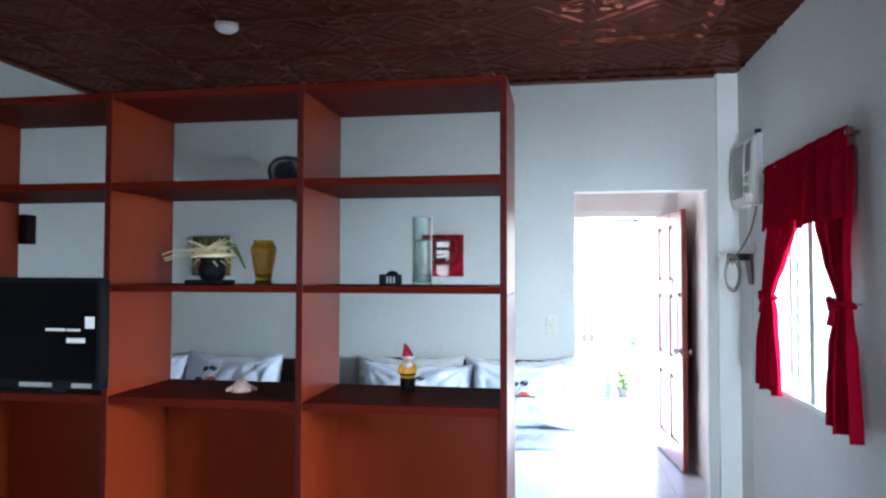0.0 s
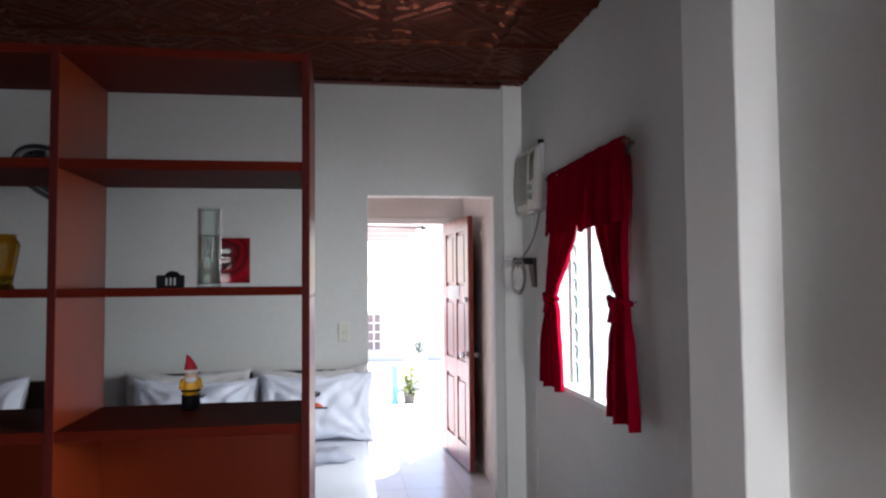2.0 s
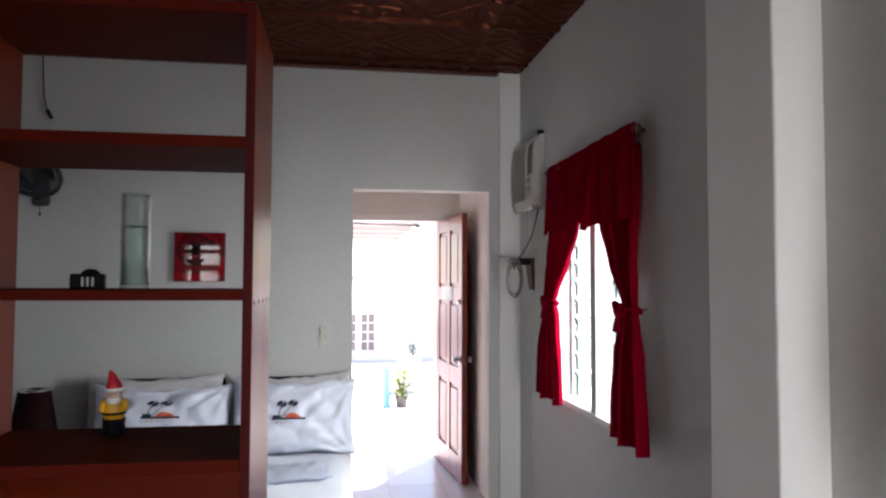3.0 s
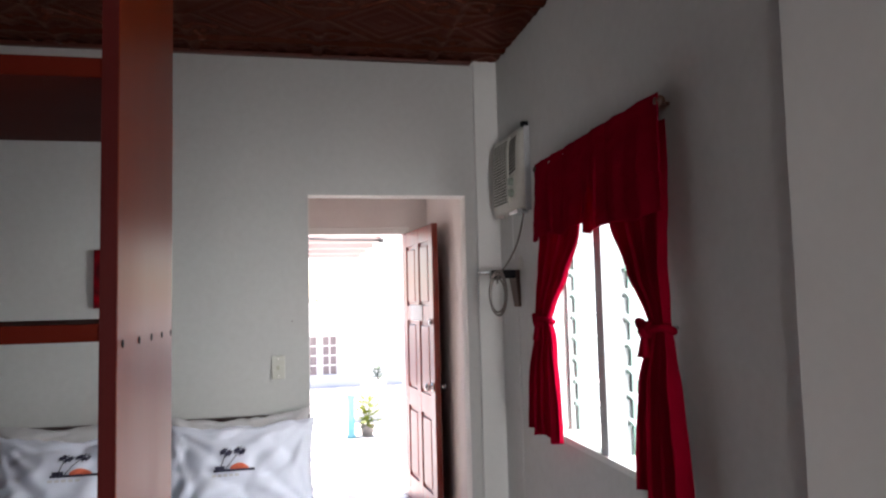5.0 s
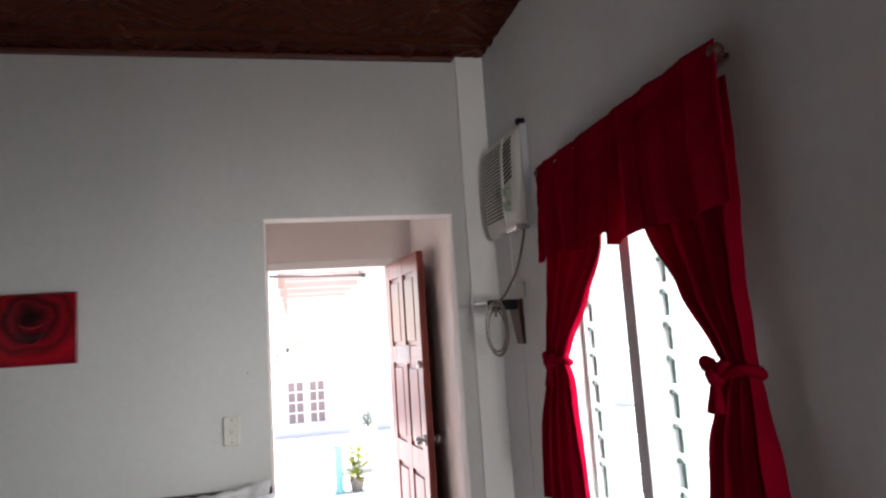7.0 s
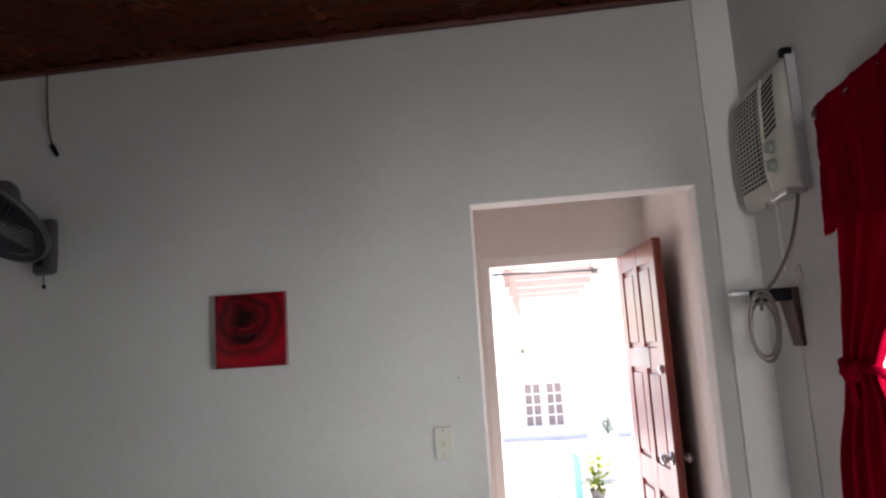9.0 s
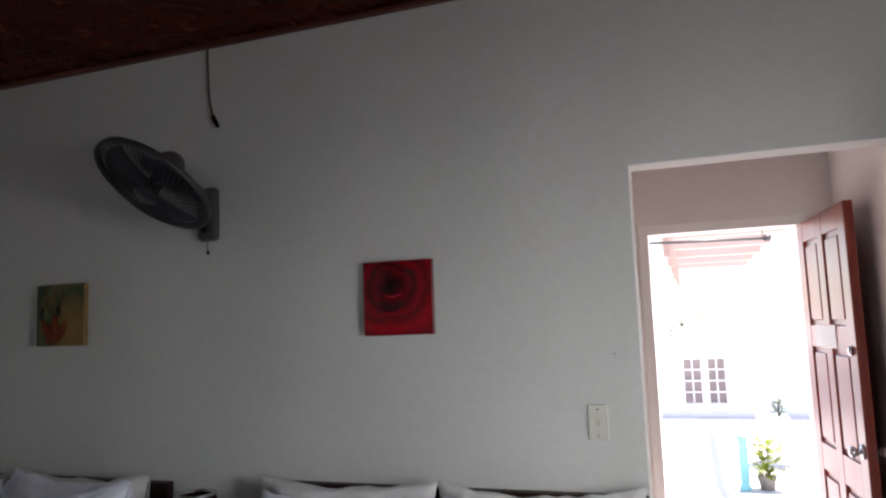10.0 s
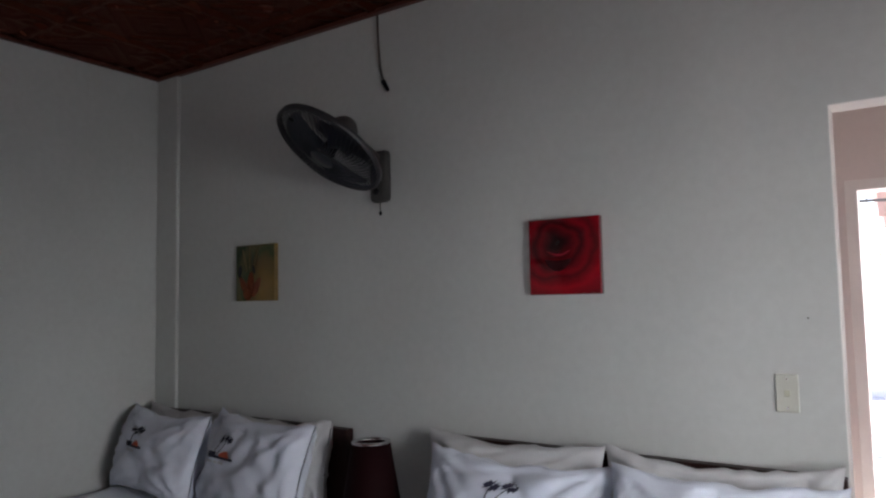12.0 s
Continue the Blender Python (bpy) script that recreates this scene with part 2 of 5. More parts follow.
TEAL = material("teal_paint", (0.20, 0.52, 0.53), 0.5, 0.12, 8, 60, 0.05)
FOLIAGE = material("yellow_green_leaves", (0.20, 0.25, 0.02), 0.6, 0.2, 20, 80, 0.05, island=0.3)
BUSHGREEN = material("dark_green_leaves", (0.06, 0.12, 0.05), 0.6, 0.2, 20, 80, 0.05, island=0.3)
TERRACOTTA = material("grey_clay_pot", (0.22, 0.20, 0.18), 0.8, 0.15, 14, 80, 0.1)
SMOKEW = material("white_detector_plastic", (0.78, 0.78, 0.76), 0.45, 0.04, 12, 80, 0.02)


# ---------------------------------------------------------------- mesh helpers
def box(bm, x0, x1, y0, y1, z0, z1, bevel=0.0, m=None):
    vs = [bm.verts.new(v) for v in ((x0, y0, z0), (x1, y0, z0), (x1, y1, z0), (x0, y1, z0), (x0, y0, z1), (x1, y0, z1), (x1, y1, z1), (x0, y1, z1))]
    fs = [bm.faces.new([vs[i] for i in f]) for f in ((3, 2, 1, 0), (4, 5, 6, 7), (0, 1, 5, 4), (1, 2, 6, 5), (2, 3, 7, 6), (3, 0, 4, 7))]
    if bevel:
        es = list({e for f in fs for e in f.edges})
        r = bmesh.ops.bevel(bm, geom=es, offset=bevel, segments=2, profile=0.5, affect="EDGES")
        vs = list({v for f in r["faces"] for v in f.verts} | {v for v in vs if v.is_valid})
    if m is not None:
        bmesh.ops.transform(bm, matrix=m, verts=[v for v in vs if v.is_valid])
    return bm


def made(fn, *a, **k):
    bm = bmesh.new()
    fn(bm, *a, **k)
    return bm


def rod(bm, p0, p1, r0, r1=None, seg=14, caps=True):
    r1 = r0 if r1 is None else r1
    p0, p1 = Vector(p0), Vector(p1)
    q = (p1 - p0).to_track_quat("Z", "Y")
    rings = []
    for p, r in ((p0, r0), (p1, r1)):
        rings.append([bm.verts.new(p + q @ Vector((r * math.cos(a), r * math.sin(a), 0))) for a in (math.tau * i / seg for i in range(seg))])
    for i in range(seg):
        j = (i + 1) % seg
        bm.faces.new((rings[0][i], rings[0][j], rings[1][j], rings[1][i])).smooth = True
    if caps:
        bm.faces.new(rings[0][::-1])
        bm.faces.new(rings[1])
    return bm


def lathe(bm, profile, seg=24, centre=(0, 0, 0), m=None):
    """profile: (radius, z) pairs."""
    rings = []
    for r, z in profile:
        if r < 1e-5:
            rings.append([bm.verts.new((0, 0, z))])
        else:
            rings.append([bm.verts.new((r * math.cos(math.tau * i / seg), r * math.sin(math.tau * i / seg), z)) for i in range(seg)])
    for a, b in zip(rings, rings[1:]):
        for i in range(seg):
            j = (i + 1) % seg
            if len(a) == 1 and len(b) == 1:
                continue
            if len(a) == 1:
                f = bm.faces.new((a[0], b[j], b[i]))
            elif len(b) == 1:
                f = bm.faces.new((a[i], a[j], b[0]))
            else:
                f = bm.faces.new((a[i], a[j], b[j], b[i]))
            f.smooth = True
    t = Matrix.Translation(centre) if m is None else m
    bmesh.ops.transform(bm, matrix=t, verts=[v for r in rings for v in r])
    bmesh.ops.recalc_face_normals(bm, faces=bm.faces[:])
    return bm


def tube(bm, pts, r, seg=8, steps=6):
    """A smooth round cord through the points."""
    pts = [Vector(p) for p in pts]
    ext = [pts[0] * 2 - pts[1], *pts, pts[-1] * 2 - pts[-2]]
    line = []
    for a, b, c, d in zip(ext, ext[1:], ext[2:], ext[3:]):
        for k in range(steps):
            t = k / steps
            line.append(0.5 * (2 * b + (c - a) * t + (2 * a - 5 * b + 4 * c - d) * t * t + (3 * b - a - 3 * c + d) * t ** 3))
    line.append(pts[-1])
    rings, side = [], Vector((0.31, 0.52, 0.79))
    for i, p in enumerate(line):
        w = (line[min(i + 1, len(line) - 1)] - line[max(i - 1, 0)]).normalized()
        side = (side - w * side.dot(w)).normalized()
        up = w.cross(side)
        rings.append([bm.verts.new(p + r * (side * math.cos(a) + up * math.sin(a))) for a in (math.tau * k / seg for k in range(seg))])
    for a, b in zip(rings, rings[1:]):
        for i in range(seg):
            bm.faces.new((a[i], a[(i + 1) % seg], b[(i + 1) % seg], b[i])).smooth = True
    bm.faces.new(rings[0][::-1])
    bm.faces.new(rings[-1])
    return bm


def grid(bm, fn, nu, nv, smooth=True, wrap=False):
    vs = [[bm.verts.new(fn(i / nu, j / nv)) for j in range(nv + 1)] for i in range(nu + 1)]
    for i in range(nu):
        for j in range(nv):
            bm.faces.new((vs[i][j], vs[i + 1][j], vs[i + 1][j + 1], vs[i][j + 1])).smooth = smooth
    return vs


def part(name, bm, mat, parent=None, label=""):
    me = bpy.data.meshes.new(name)
    bm.to_mesh(me)
    bm.free()
    me.materials.append(mat)
    ob = new(name, me)
    if parent is not None:
        ob.parent = parent
    return tagged(ob, label)


def thing(name, label, category, group="", kind="", at=None):
    ob = new(name)
    ob.empty_display_size = 0.05
    if at is not None:
        ob.matrix_basis = at
    return tagged(ob, label, category, group, kind)


def whole(name, bm, mat, label, category, group="", kind="", at=None):
    ob = part(name, bm, mat)
    if at is not None:
        ob.matrix_basis = at
    return tagged(ob, label, category, group, kind)


# ---------------------------------------------------------------- the room
XL, XR, YB, YF, ZC = -3.03, 1.19, -1.6, 5.70, 2.75
WT = 0.16


def wall_with_holes(bm, axis, p0, p1, a0, a1, z0, z1, holes):
    """A wall between p0 and p1 across its thickness, from a0 to a1 along it; holes: (a, b, za, zb)."""
    cuts = sorted({a0, a1, *[h[0] for h in holes], *[h[1] for h in holes]})
    for a, b in zip(cuts, cuts[1:]):
        spans, low = [], z0
        for ha, hb, za, zb in sorted(holes, key=lambda h: h[2]):
            if ha <= a and b <= hb:
                spans.append((low, za))
                low = zb
        spans.append((low, z1))
        for za, zb in spans:
            if zb - za > 1e-4:
                if axis == "x":
                    box(bm, p0, p1, a, b, za, zb)
                else:
                    box(bm, a, b, p0, p1, za, zb)
    bmesh.ops.remove_doubles(bm, verts=bm.verts[:], dist=1e-5)
    return bm


OX0, OX1, OZ = 0.20, 0.997, 2.045          # opening to the passage
W1 = (4.14, 5.02, 0.955, 1.94)             # bedroom window
W2 = (1.50, 2.38, 0.955, 1.94)              # living room window
YD = 7.69                                  # wall of the outer door
DX0, DX1, DZ = 0.145, 0.962, 2.04

whole("wall_north", made(wall_with_holes, "y", YF, YF + 0.10, XL - WT, XR, 0, ZC + 0.1, [(OX0, OX1, 0, OZ)]), WALL, "white painted bedroom wall with a door opening", "wall", kind="structure")
def east_wall(bm):
    """The inner face runs a few centimetres out of square."""
    wall_with_holes(bm, "x", XR, XR + WT, YB - WT, YD, 0, ZC + 0.1, [W1, W2])
    for v in bm.verts:
        if abs(v.co.x - XR) < 1e-4:
            v.co.x += 0.0105 * (4.4 - v.co.y)


whole("wall_east", made(east_wall), WALL, "white painted wall with two louvred windows", "wall", kind="structure")
whole("wall_west", made(box, XL - WT, XL, YB - WT, YF, 0, ZC + 0.1), WALL, "plain white painted wall", "wall", kind="structure")
# out of view; its openings are assumed and let the south fills in
whole("wall_south", made(wall_with_holes, "y", YB - WT, YB, XL, XR, 0, ZC + 0.1, [(-2.27, -1.73, 1.32, 1.66), (-2.27, -1.73, 1.76, 2.06), (0.15, 0.95, 0.0, 2.05)]), WALL, "plain white painted wall with an assumed window and open doorway", "wall", kind="structure")
whole("wall_entrance", made(wall_with_holes, "y", YD, YD + 0.14, -0.35, XR + WT, 0, ZC + 0.1, [(DX0, DX1, 0, DZ)]), PASSAGE, "pinkish white wall round the outer doorway", "wall", kind="structure")
whole("wall_passage", made(box, -0.35, -0.20, YF + 0.10, YD, 0, ZC + 0.1), PASSAGE, "pinkish white passage wall", "wall", kind="structure")
whole("wall_passage_east", made(box, 1.15, XR - 0.001, YF + 0.10, YD, 0, ZC), PASSAGE, "pinkish white passage wall beside the open door", "wall", kind="structure")
whole("ceiling_passage", made(box, -0.20, XR, YF + 0.10, YD, ZC, ZC + 0.1), PASSAGE, "pale passage ceiling", "ceiling", kind="structure")

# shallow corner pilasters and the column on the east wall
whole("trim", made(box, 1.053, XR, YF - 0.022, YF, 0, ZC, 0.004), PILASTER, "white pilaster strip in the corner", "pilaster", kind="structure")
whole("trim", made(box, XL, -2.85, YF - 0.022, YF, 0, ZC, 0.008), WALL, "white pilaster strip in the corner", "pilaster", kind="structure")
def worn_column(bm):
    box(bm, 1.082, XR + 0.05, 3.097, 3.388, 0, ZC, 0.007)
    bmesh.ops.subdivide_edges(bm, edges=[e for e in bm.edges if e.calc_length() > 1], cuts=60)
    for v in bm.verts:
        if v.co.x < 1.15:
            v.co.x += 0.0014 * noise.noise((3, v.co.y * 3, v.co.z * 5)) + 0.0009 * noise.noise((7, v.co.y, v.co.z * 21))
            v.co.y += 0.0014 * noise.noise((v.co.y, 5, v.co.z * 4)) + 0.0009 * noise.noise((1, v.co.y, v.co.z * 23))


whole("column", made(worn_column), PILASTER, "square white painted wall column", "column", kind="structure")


def opening_trim(bm):
    box(bm, OX0 - 0.004, OX0 + 0.003, YF + 0.002, YF + 0.103, 0, OZ)
    box(bm, OX1 - 0.003, OX1 + 0.004, YF + 0.002, YF + 0.103, 0, OZ)
    box(bm, OX0, OX1, YF + 0.002, YF + 0.103, OZ - 0.003, OZ + 0.004)


whole("trim", made(opening_trim), OUTWHITE, "bright white edge of the doorless opening", "door trim", kind="structure")


def door_frame(bm):
    for a, b, z0, z1 in ((DX0 - 0.05, DX0 + 0.006, 0, DZ), (DX1 - 0.006, DX1 + 0.05, 0, DZ), (DX0 - 0.05, DX1 + 0.05, DZ - 0.006, DZ + 0.05)):
        box(bm, a, b, YD - 0.006, YD + 0.15, z0, z1, 0.004)


whole("trim", made(door_frame), OUTWHITE, "white painted frame of the outer door", "door frame", kind="structure")

# embossed ceiling: square panels with crossed diamonds, all one mesh
TS = 0.58


def panel_height(u, v):
    a, b = abs(u), abs(v)
    h = 0.0
    if max(a, b) > 0.93:
        h += 0.010
    elif max(a, b) > 0.86:
        h -= 0.002
    d = a + b
    for r, w, s in ((0.34, 0.05, 0.005), (0.56, 0.05, 0.006), (0.84, 0.06, 0.007), (0.16, 0.08, 0.006)):
        h += s * math.exp(-((d - r) / w) ** 2)
    c = math.hypot(a - 0.78, b - 0.78)
    h += 0.006 * math.exp(-((c - 0.30) / 0.05) ** 2) + 0.005 * math.exp(-(c / 0.1) ** 2)
    e = abs(a - b)
    if d > 0.9:
        h += 0.005 * math.exp(-(e / 0.05) ** 2)
    h += 0.003 * math.exp(-(min(a, b) / 0.03) ** 2) * (1 if d > 0.84 else 0)
    return h


def embossed_ceiling():
    n = 36
    verts, faces = [], []
    xs = [-0.325 + TS * k for k in range(-5, 3)]
    ys = [4.945 + TS * k for k in range(-12, 2)]
    prof = [[panel_height(2 * i / n - 1, 2 * j / n - 1) for j in range(n + 1)] for i in range(n + 1)]
    for x0 in xs:
        for y0 in ys:
            base = len(verts)
            for i in range(n + 1):
                for j in range(n + 1):
                    x, y = x0 + TS * i / n, y0 + TS * j / n
                    verts.append((min(max(x, XL), XR + 0.07), min(max(y, YB), YF), ZC - prof[i][j]))
            for i in range(n):
                for j in range(n):
                    x, y = x0 + TS * (i + 0.5) / n, y0 + TS * (j + 0.5) / n
                    if XL < x < XR + 0.07 and YB < y < YF:
                        a = base + i * (n + 1) + j
                        faces.append((a, a + 1, a + n + 2, a + n + 1))
    me = bpy.data.meshes.new("ceiling")
    me.from_pydata(verts, [], faces)
    me.materials.append(CEILING)
    for p in me.polygons:
        p.use_smooth = True
    ob = new("ceiling", me)
    return tagged(ob, "dark red-brown ceiling of embossed square panels", "ceiling", kind="structure")


embossed_ceiling()
whole("ceiling_slab", made(box, XL, XR + 0.1, YB, YF, ZC + 0.012, ZC + 0.099), DARKWOOD, "dark backing above the ceiling panels", "ceiling", kind="structure")


def cornice(bm, x0, x1, y0, y1):
    box(bm, x0, x1, y0, y1, ZC - 0.022, ZC - 0.004, 0.004)


whole("trim", made(cornice, XL, 1.04, YF - 0.035, YF - 0.002), CORNICE, "dark brown ceiling moulding", "cornice", kind="structure")
whole("trim", made(cornice, XL + 0.002, XL + 0.03, YB, YF - 0.04), CORNICE, "dark brown ceiling moulding", "cornice", kind="structure")


# ---------------------------------------------------------------- windows and curtains
def louvred_window(name, y0, y1, z0, z1, blades, label):
    w = thing(name, label, "window", kind="structure", at=pose(XR, 0, 0))
    xl = 0.11
    ym = y1 - 0.49
    bm = bmesh.new()
    box(bm, 0.07, 0.15, y0, y0 + 0.022, z0, z1, 0.002)
    box(bm, 0.07, 0.15, y1 - 0.022, y1, z0, z1, 0.002)
    box(bm, 0.07, 0.15, y0 + 0.022, y1 - 0.022, z1 - 0.03, z1, 0.002)
    part("window_frame", bm, ALUMINIUM, w)
    part("window_sill", made(box, -0.006, 0.155, y0, y1, z0 - 0.02, z0 + 0.006, 0.003), PILASTER, w, "white window sill")
    part("mullion", made(box, 0.002, 0.15, ym - 0.03, ym + 0.03, z0 + 0.006, z1 - 0.03, 0.003), WINFRAME, w, "grey central window post")
    blade = None
    for a, b in ((y0 + 0.03, ym - 0.035), (ym + 0.035, y1 - 0.03)):
        for side in (a, b):
            bm = bmesh.new()
            box(bm, xl - 0.016, xl + 0.012, side - 0.010, side + 0.010, z0 + 0.01, z1 - 0.03)
            for k in range(blades):
                z = z0 + 0.05 + (z1 - z0 - 0.10) * (k + 0.5) / blades
                box(bm, -0.003, 0.003, -0.007, 0.007, -0.034, 0.034, 0, Matrix.Translation((xl - 0.004, side, z)) @ Matrix.Rotation(radians(-38), 4, "Y"))
                rod(bm, (xl - 0.03, side, z + 0.02), (xl - 0.005, side, z + 0.02), 0.006, seg=8)
            part("louvre_clips", bm, CLIP, w, "grey-green louvre clips on a rail")
        for k in range(blades):
            z = z0 + 0.05 + (z1 - z0 - 0.10) * (k + 0.5) / blades
            bm = bmesh.new()
            box(bm, -0.0025, 0.0025, a + 0.006, b - 0.006, -0.055, 0.055, 0.001)
            p = part("louvre_blade", bm, LOUVRE, w)
            p.matrix_basis = Matrix.Translation((xl, 0, z)) @ Matrix.Rotation(radians(-38), 4, "Y")
            p.visible_shadow = False
    return w


louvred_window("window_1", *W1, 10, "jalousie window with frosted glass louvres and grey post")
louvred_window("window_2", *W2, 11, "jalousie window with frosted glass louvres in the living area")


def curtain_sheet(bm, rows, folds, seed, thick=0.003, hem=0.010):
    """A hanging cloth. rows: (z, y0, y1, fold depth, x); edges glide through the rows."""
    rows = sorted(rows, reverse=True)
    top, low = rows[0][0], rows[-1][0]

    def edge(z):
        for i, (a, b) in enumerate(zip(rows, rows[1:])):
            if b[0] <= z + 1e-9:
                t = min(1.0, max(0.0, (a[0] - z) / (a[0] - b[0])))
                p, q = rows[max(i - 1, 0)], rows[min(i + 2, len(rows) - 1)]
                out = []
                for k in range(1, 5):
                    m0, m1 = (b[k] - p[k]) * 0.35, (q[k] - a[k]) * 0.35
                    h = t * t * (3 - 2 * t)
                    out.append(a[k] * (1 - h) + b[k] * h + m0 * t * (1 - t) ** 2 - m1 * t * t * (1 - t))
                return out
        return list(rows[-1][1:])

    def at(u, v):
        z = top + (low - top) * v
        y0, y1, d, x = edge(z)
        wob = noise.noise((u * 2.5 + seed, v * 1.6, seed))
        ph = u * folds * math.tau + wob * 1.6 + seed
        w = y1 - y0
        y = y0 + w * u + 0.10 * w / folds * math.sin(2 * ph) * u * (1 - u) * 4
        fold = math.sin(ph) + 0.35 * math.sin(2.3 * ph + 1)
        xx = x + d * fold + 0.004 * noise.noise((u * 9 + seed, v * 12, 4))
        zz = z + (hem * math.sin(ph * 0.5 + seed) + 0.008 * noise.noise((u * 4, seed, 2))) * v ** 3
        return Vector((min(xx, -0.006), y, zz))

    nu, nv = 90, 70
    front = grid(bm, at, nu, nv)
    back = grid(bm, lambda u, v: at(u, v) + Vector((thick, 0, 0)), nu, nv)
    ring = [(i, 0) for i in range(nu)] + [(nu, j) for j in range(nv)] + [(i, nv) for i in range(nu, 0, -1)] + [(0, j) for j in range(nv, 0, -1)]
    for (a, b), (c, d) in zip(ring, ring[1:] + ring[:1]):
        bm.faces.new((front[a][b], front[c][d], back[c][d], back[a][b]))
    bmesh.ops.recalc_face_normals(bm, faces=bm.faces[:])
    return bm


def curtain_set(name, y0, y1, top, low, label, tie, flare=0.0):
    """Valance in two overlapping pieces and two tied-back curtains on one rod."""
    c = thing(name, label, "curtain", at=pose(XR, 0, 0))
    x = -0.045
    part("curtain_rod", rod(bmesh.new(), (x, y0, top), (x, y1, top), 0.008), BRASS, c, "thin metal curtain rod")
    for y, s in ((y0, -1), (y1, 1)):
        bm = lathe(bmesh.new(), [(0, -0.018), (0.011, -0.015), (0.017, -0.004), (0.017, 0.006), (0.010, 0.015), (0, 0.017)], 16,
                   m=Matrix.Translation((x, y, top)) @ Matrix.Rotation(radians(90), 4, "X"))
        part("rod_end", bm, SOCKETWOOD, c, "dark round rod end")
        bm = made(box, x, -0.003, y - s * 0.02 - 0.005, y - s * 0.02 + 0.005, top - 0.005, top + 0.005, 0.002)
        part("rod_bracket", bm, SOCKETWOOD, c, "small dark rod bracket")

    def level(z):
        """Heights are given for a rod at 2.05, a tie at 1.42 and a hem at 0.87."""
        return tie + (z - 1.42) * (top - tie) / 0.63 if z > 1.42 else tie - (1.42 - z) * (tie - low) / 0.55

    ym = y0 + 0.47
    bm = curtain_sheet(bmesh.new(), [(top + 0.022, y0 - 0.012, ym + 0.05, 0.004, x - 0.016), (top - 0.012, y0 - 0.012, ym + 0.06, 0.003, x - 0.014), (top - 0.10, y0 - 0.02, ym + 0.04, 0.006, x - 0.024), (level(1.735), y0 - 0.035, ym + 0.03, 0.010, x - 0.036)], 3.2, 1.3, hem=0.006)
    part("valance", bm, CURTAIN, c, "gathered crimson valance")
    bm = curtain_sheet(bmesh.new(), [(top + 0.022, ym - 0.05, y1 + 0.008, 0.004, x - 0.011), (top - 0.012, ym - 0.05, y1 + 0.006, 0.003, x - 0.012), (top - 0.10, ym - 0.03, y1 + 0.006, 0.006, x - 0.018), (level(1.755), ym - 0.01, y1 + 0.015, 0.009, x - 0.030)], 3.6, 4.1, hem=0.012)
    part("valance", bm, CURTAIN, c, "gathered crimson valance")
    near = [(2.00, -0.005, 0.50, 0.006, x + 0.006), (1.742, -0.03, 0.345, 0.012, x - 0.012), (1.574, -0.035, 0.192, 0.015, x - 0.022), (1.451, -0.045, 0.066, 0.012, x - 0.028), (1.42, -0.05, 0.048, 0.010, x - 0.028), (1.385, -0.055, 0.070, 0.012, x - 0.028), (1.239, -0.075, 0.130, 0.017, x - 0.028), (1.035, -0.100, 0.165, 0.018, x - 0.028), (0.87, -0.110, 0.175, 0.018, x - 0.028)]
    far = [(2.00, -0.54, -0.01, 0.006, x + 0.008), (1.736, -0.455, -0.04, 0.012, x - 0.008), (1.616, -0.355, -0.035, 0.014, x - 0.018), (1.450, -0.190, -0.020, 0.012, x - 0.024), (1.42, -0.172, -0.015, 0.010, x - 0.024), (1.355, -0.200, 0.005, 0.013, x - 0.024), (1.151, -0.212, 0.070 + 0.4 * flare, 0.018, x - 0.024), (0.875, -0.228, 0.100 + flare, 0.018, x - 0.024)]
    for rows, y, seed in ((near, y0, 2.2), (far, y1, 5.7)):
        bm = curtain_sheet(bmesh.new(), [(level(z), y + a, y + b, d, xx) for z, a, b, d, xx in rows], 4, seed)
        part("curtain_panel", bm, CURTAIN, c, "crimson curtain tied back")
        ya, yb, xx = next((y + a, y + b, q) for z, a, b, d, q in rows if z == 1.42)
        yc, rr = (ya + yb) / 2, (yb - ya) / 2 + 0.004
        pts = [(xx + 0.026 * math.cos(t), yc + rr * math.sin(t), tie + 0.006 * math.sin(2 * t)) for t in (math.tau * k / 10 for k in range(11))]
        band = tube(bmesh.new(), pts, 0.011, 8, 4)
        kn = yb - 0.012 if y == y0 else yc
        lathe(band, [(0, -0.026), (0.016, -0.020), (0.022, 0), (0.016, 0.018), (0, 0.024)], 12, (xx - 0.026, kn, tie - 0.004))
        for s in (-1, 1):
            lathe(band, [(0, 0), (0.010, 0.006), (0.017, 0.026), (0.012, 0.044), (0, 0.050)], 10,
                  m=Matrix.Translation((xx - 0.026, kn, tie)) @ Matrix.Rotation(radians(s * 68 + 6), 4, "X"))
            rod(band, (xx - 0.030, kn, tie - 0.010), (xx - 0.034, kn + s * 0.014, tie - 0.078), 0.007, 0.011, 8)
        part("tie_back", band, CURTAIN, c, "crimson tie-back bow")
    hook = rod(bmesh.new(), (-0.002, y0 + 0.030, tie), (-0.030, y0 + 0.030, tie), 0.005, seg=10)
    lathe(hook, [(0, -0.006), (0.007, -0.004), (0.009, 0.002), (0, 0.007)], 10, (-0.030, y0 + 0.030, tie))
    part("hook", hook, CHROME, c, "small steel wall hook")
    return c


curtain_set("window_curtain", 3.968, 5.003, 2.050, 0.95, "crimson valance and tied-back curtains over the window", 1.42)
curtain_set("window_curtain", 1.35, 2.42, 2.050, 1.150, "crimson valance and tied-back curtains in the living area", 1.48, 0.012)


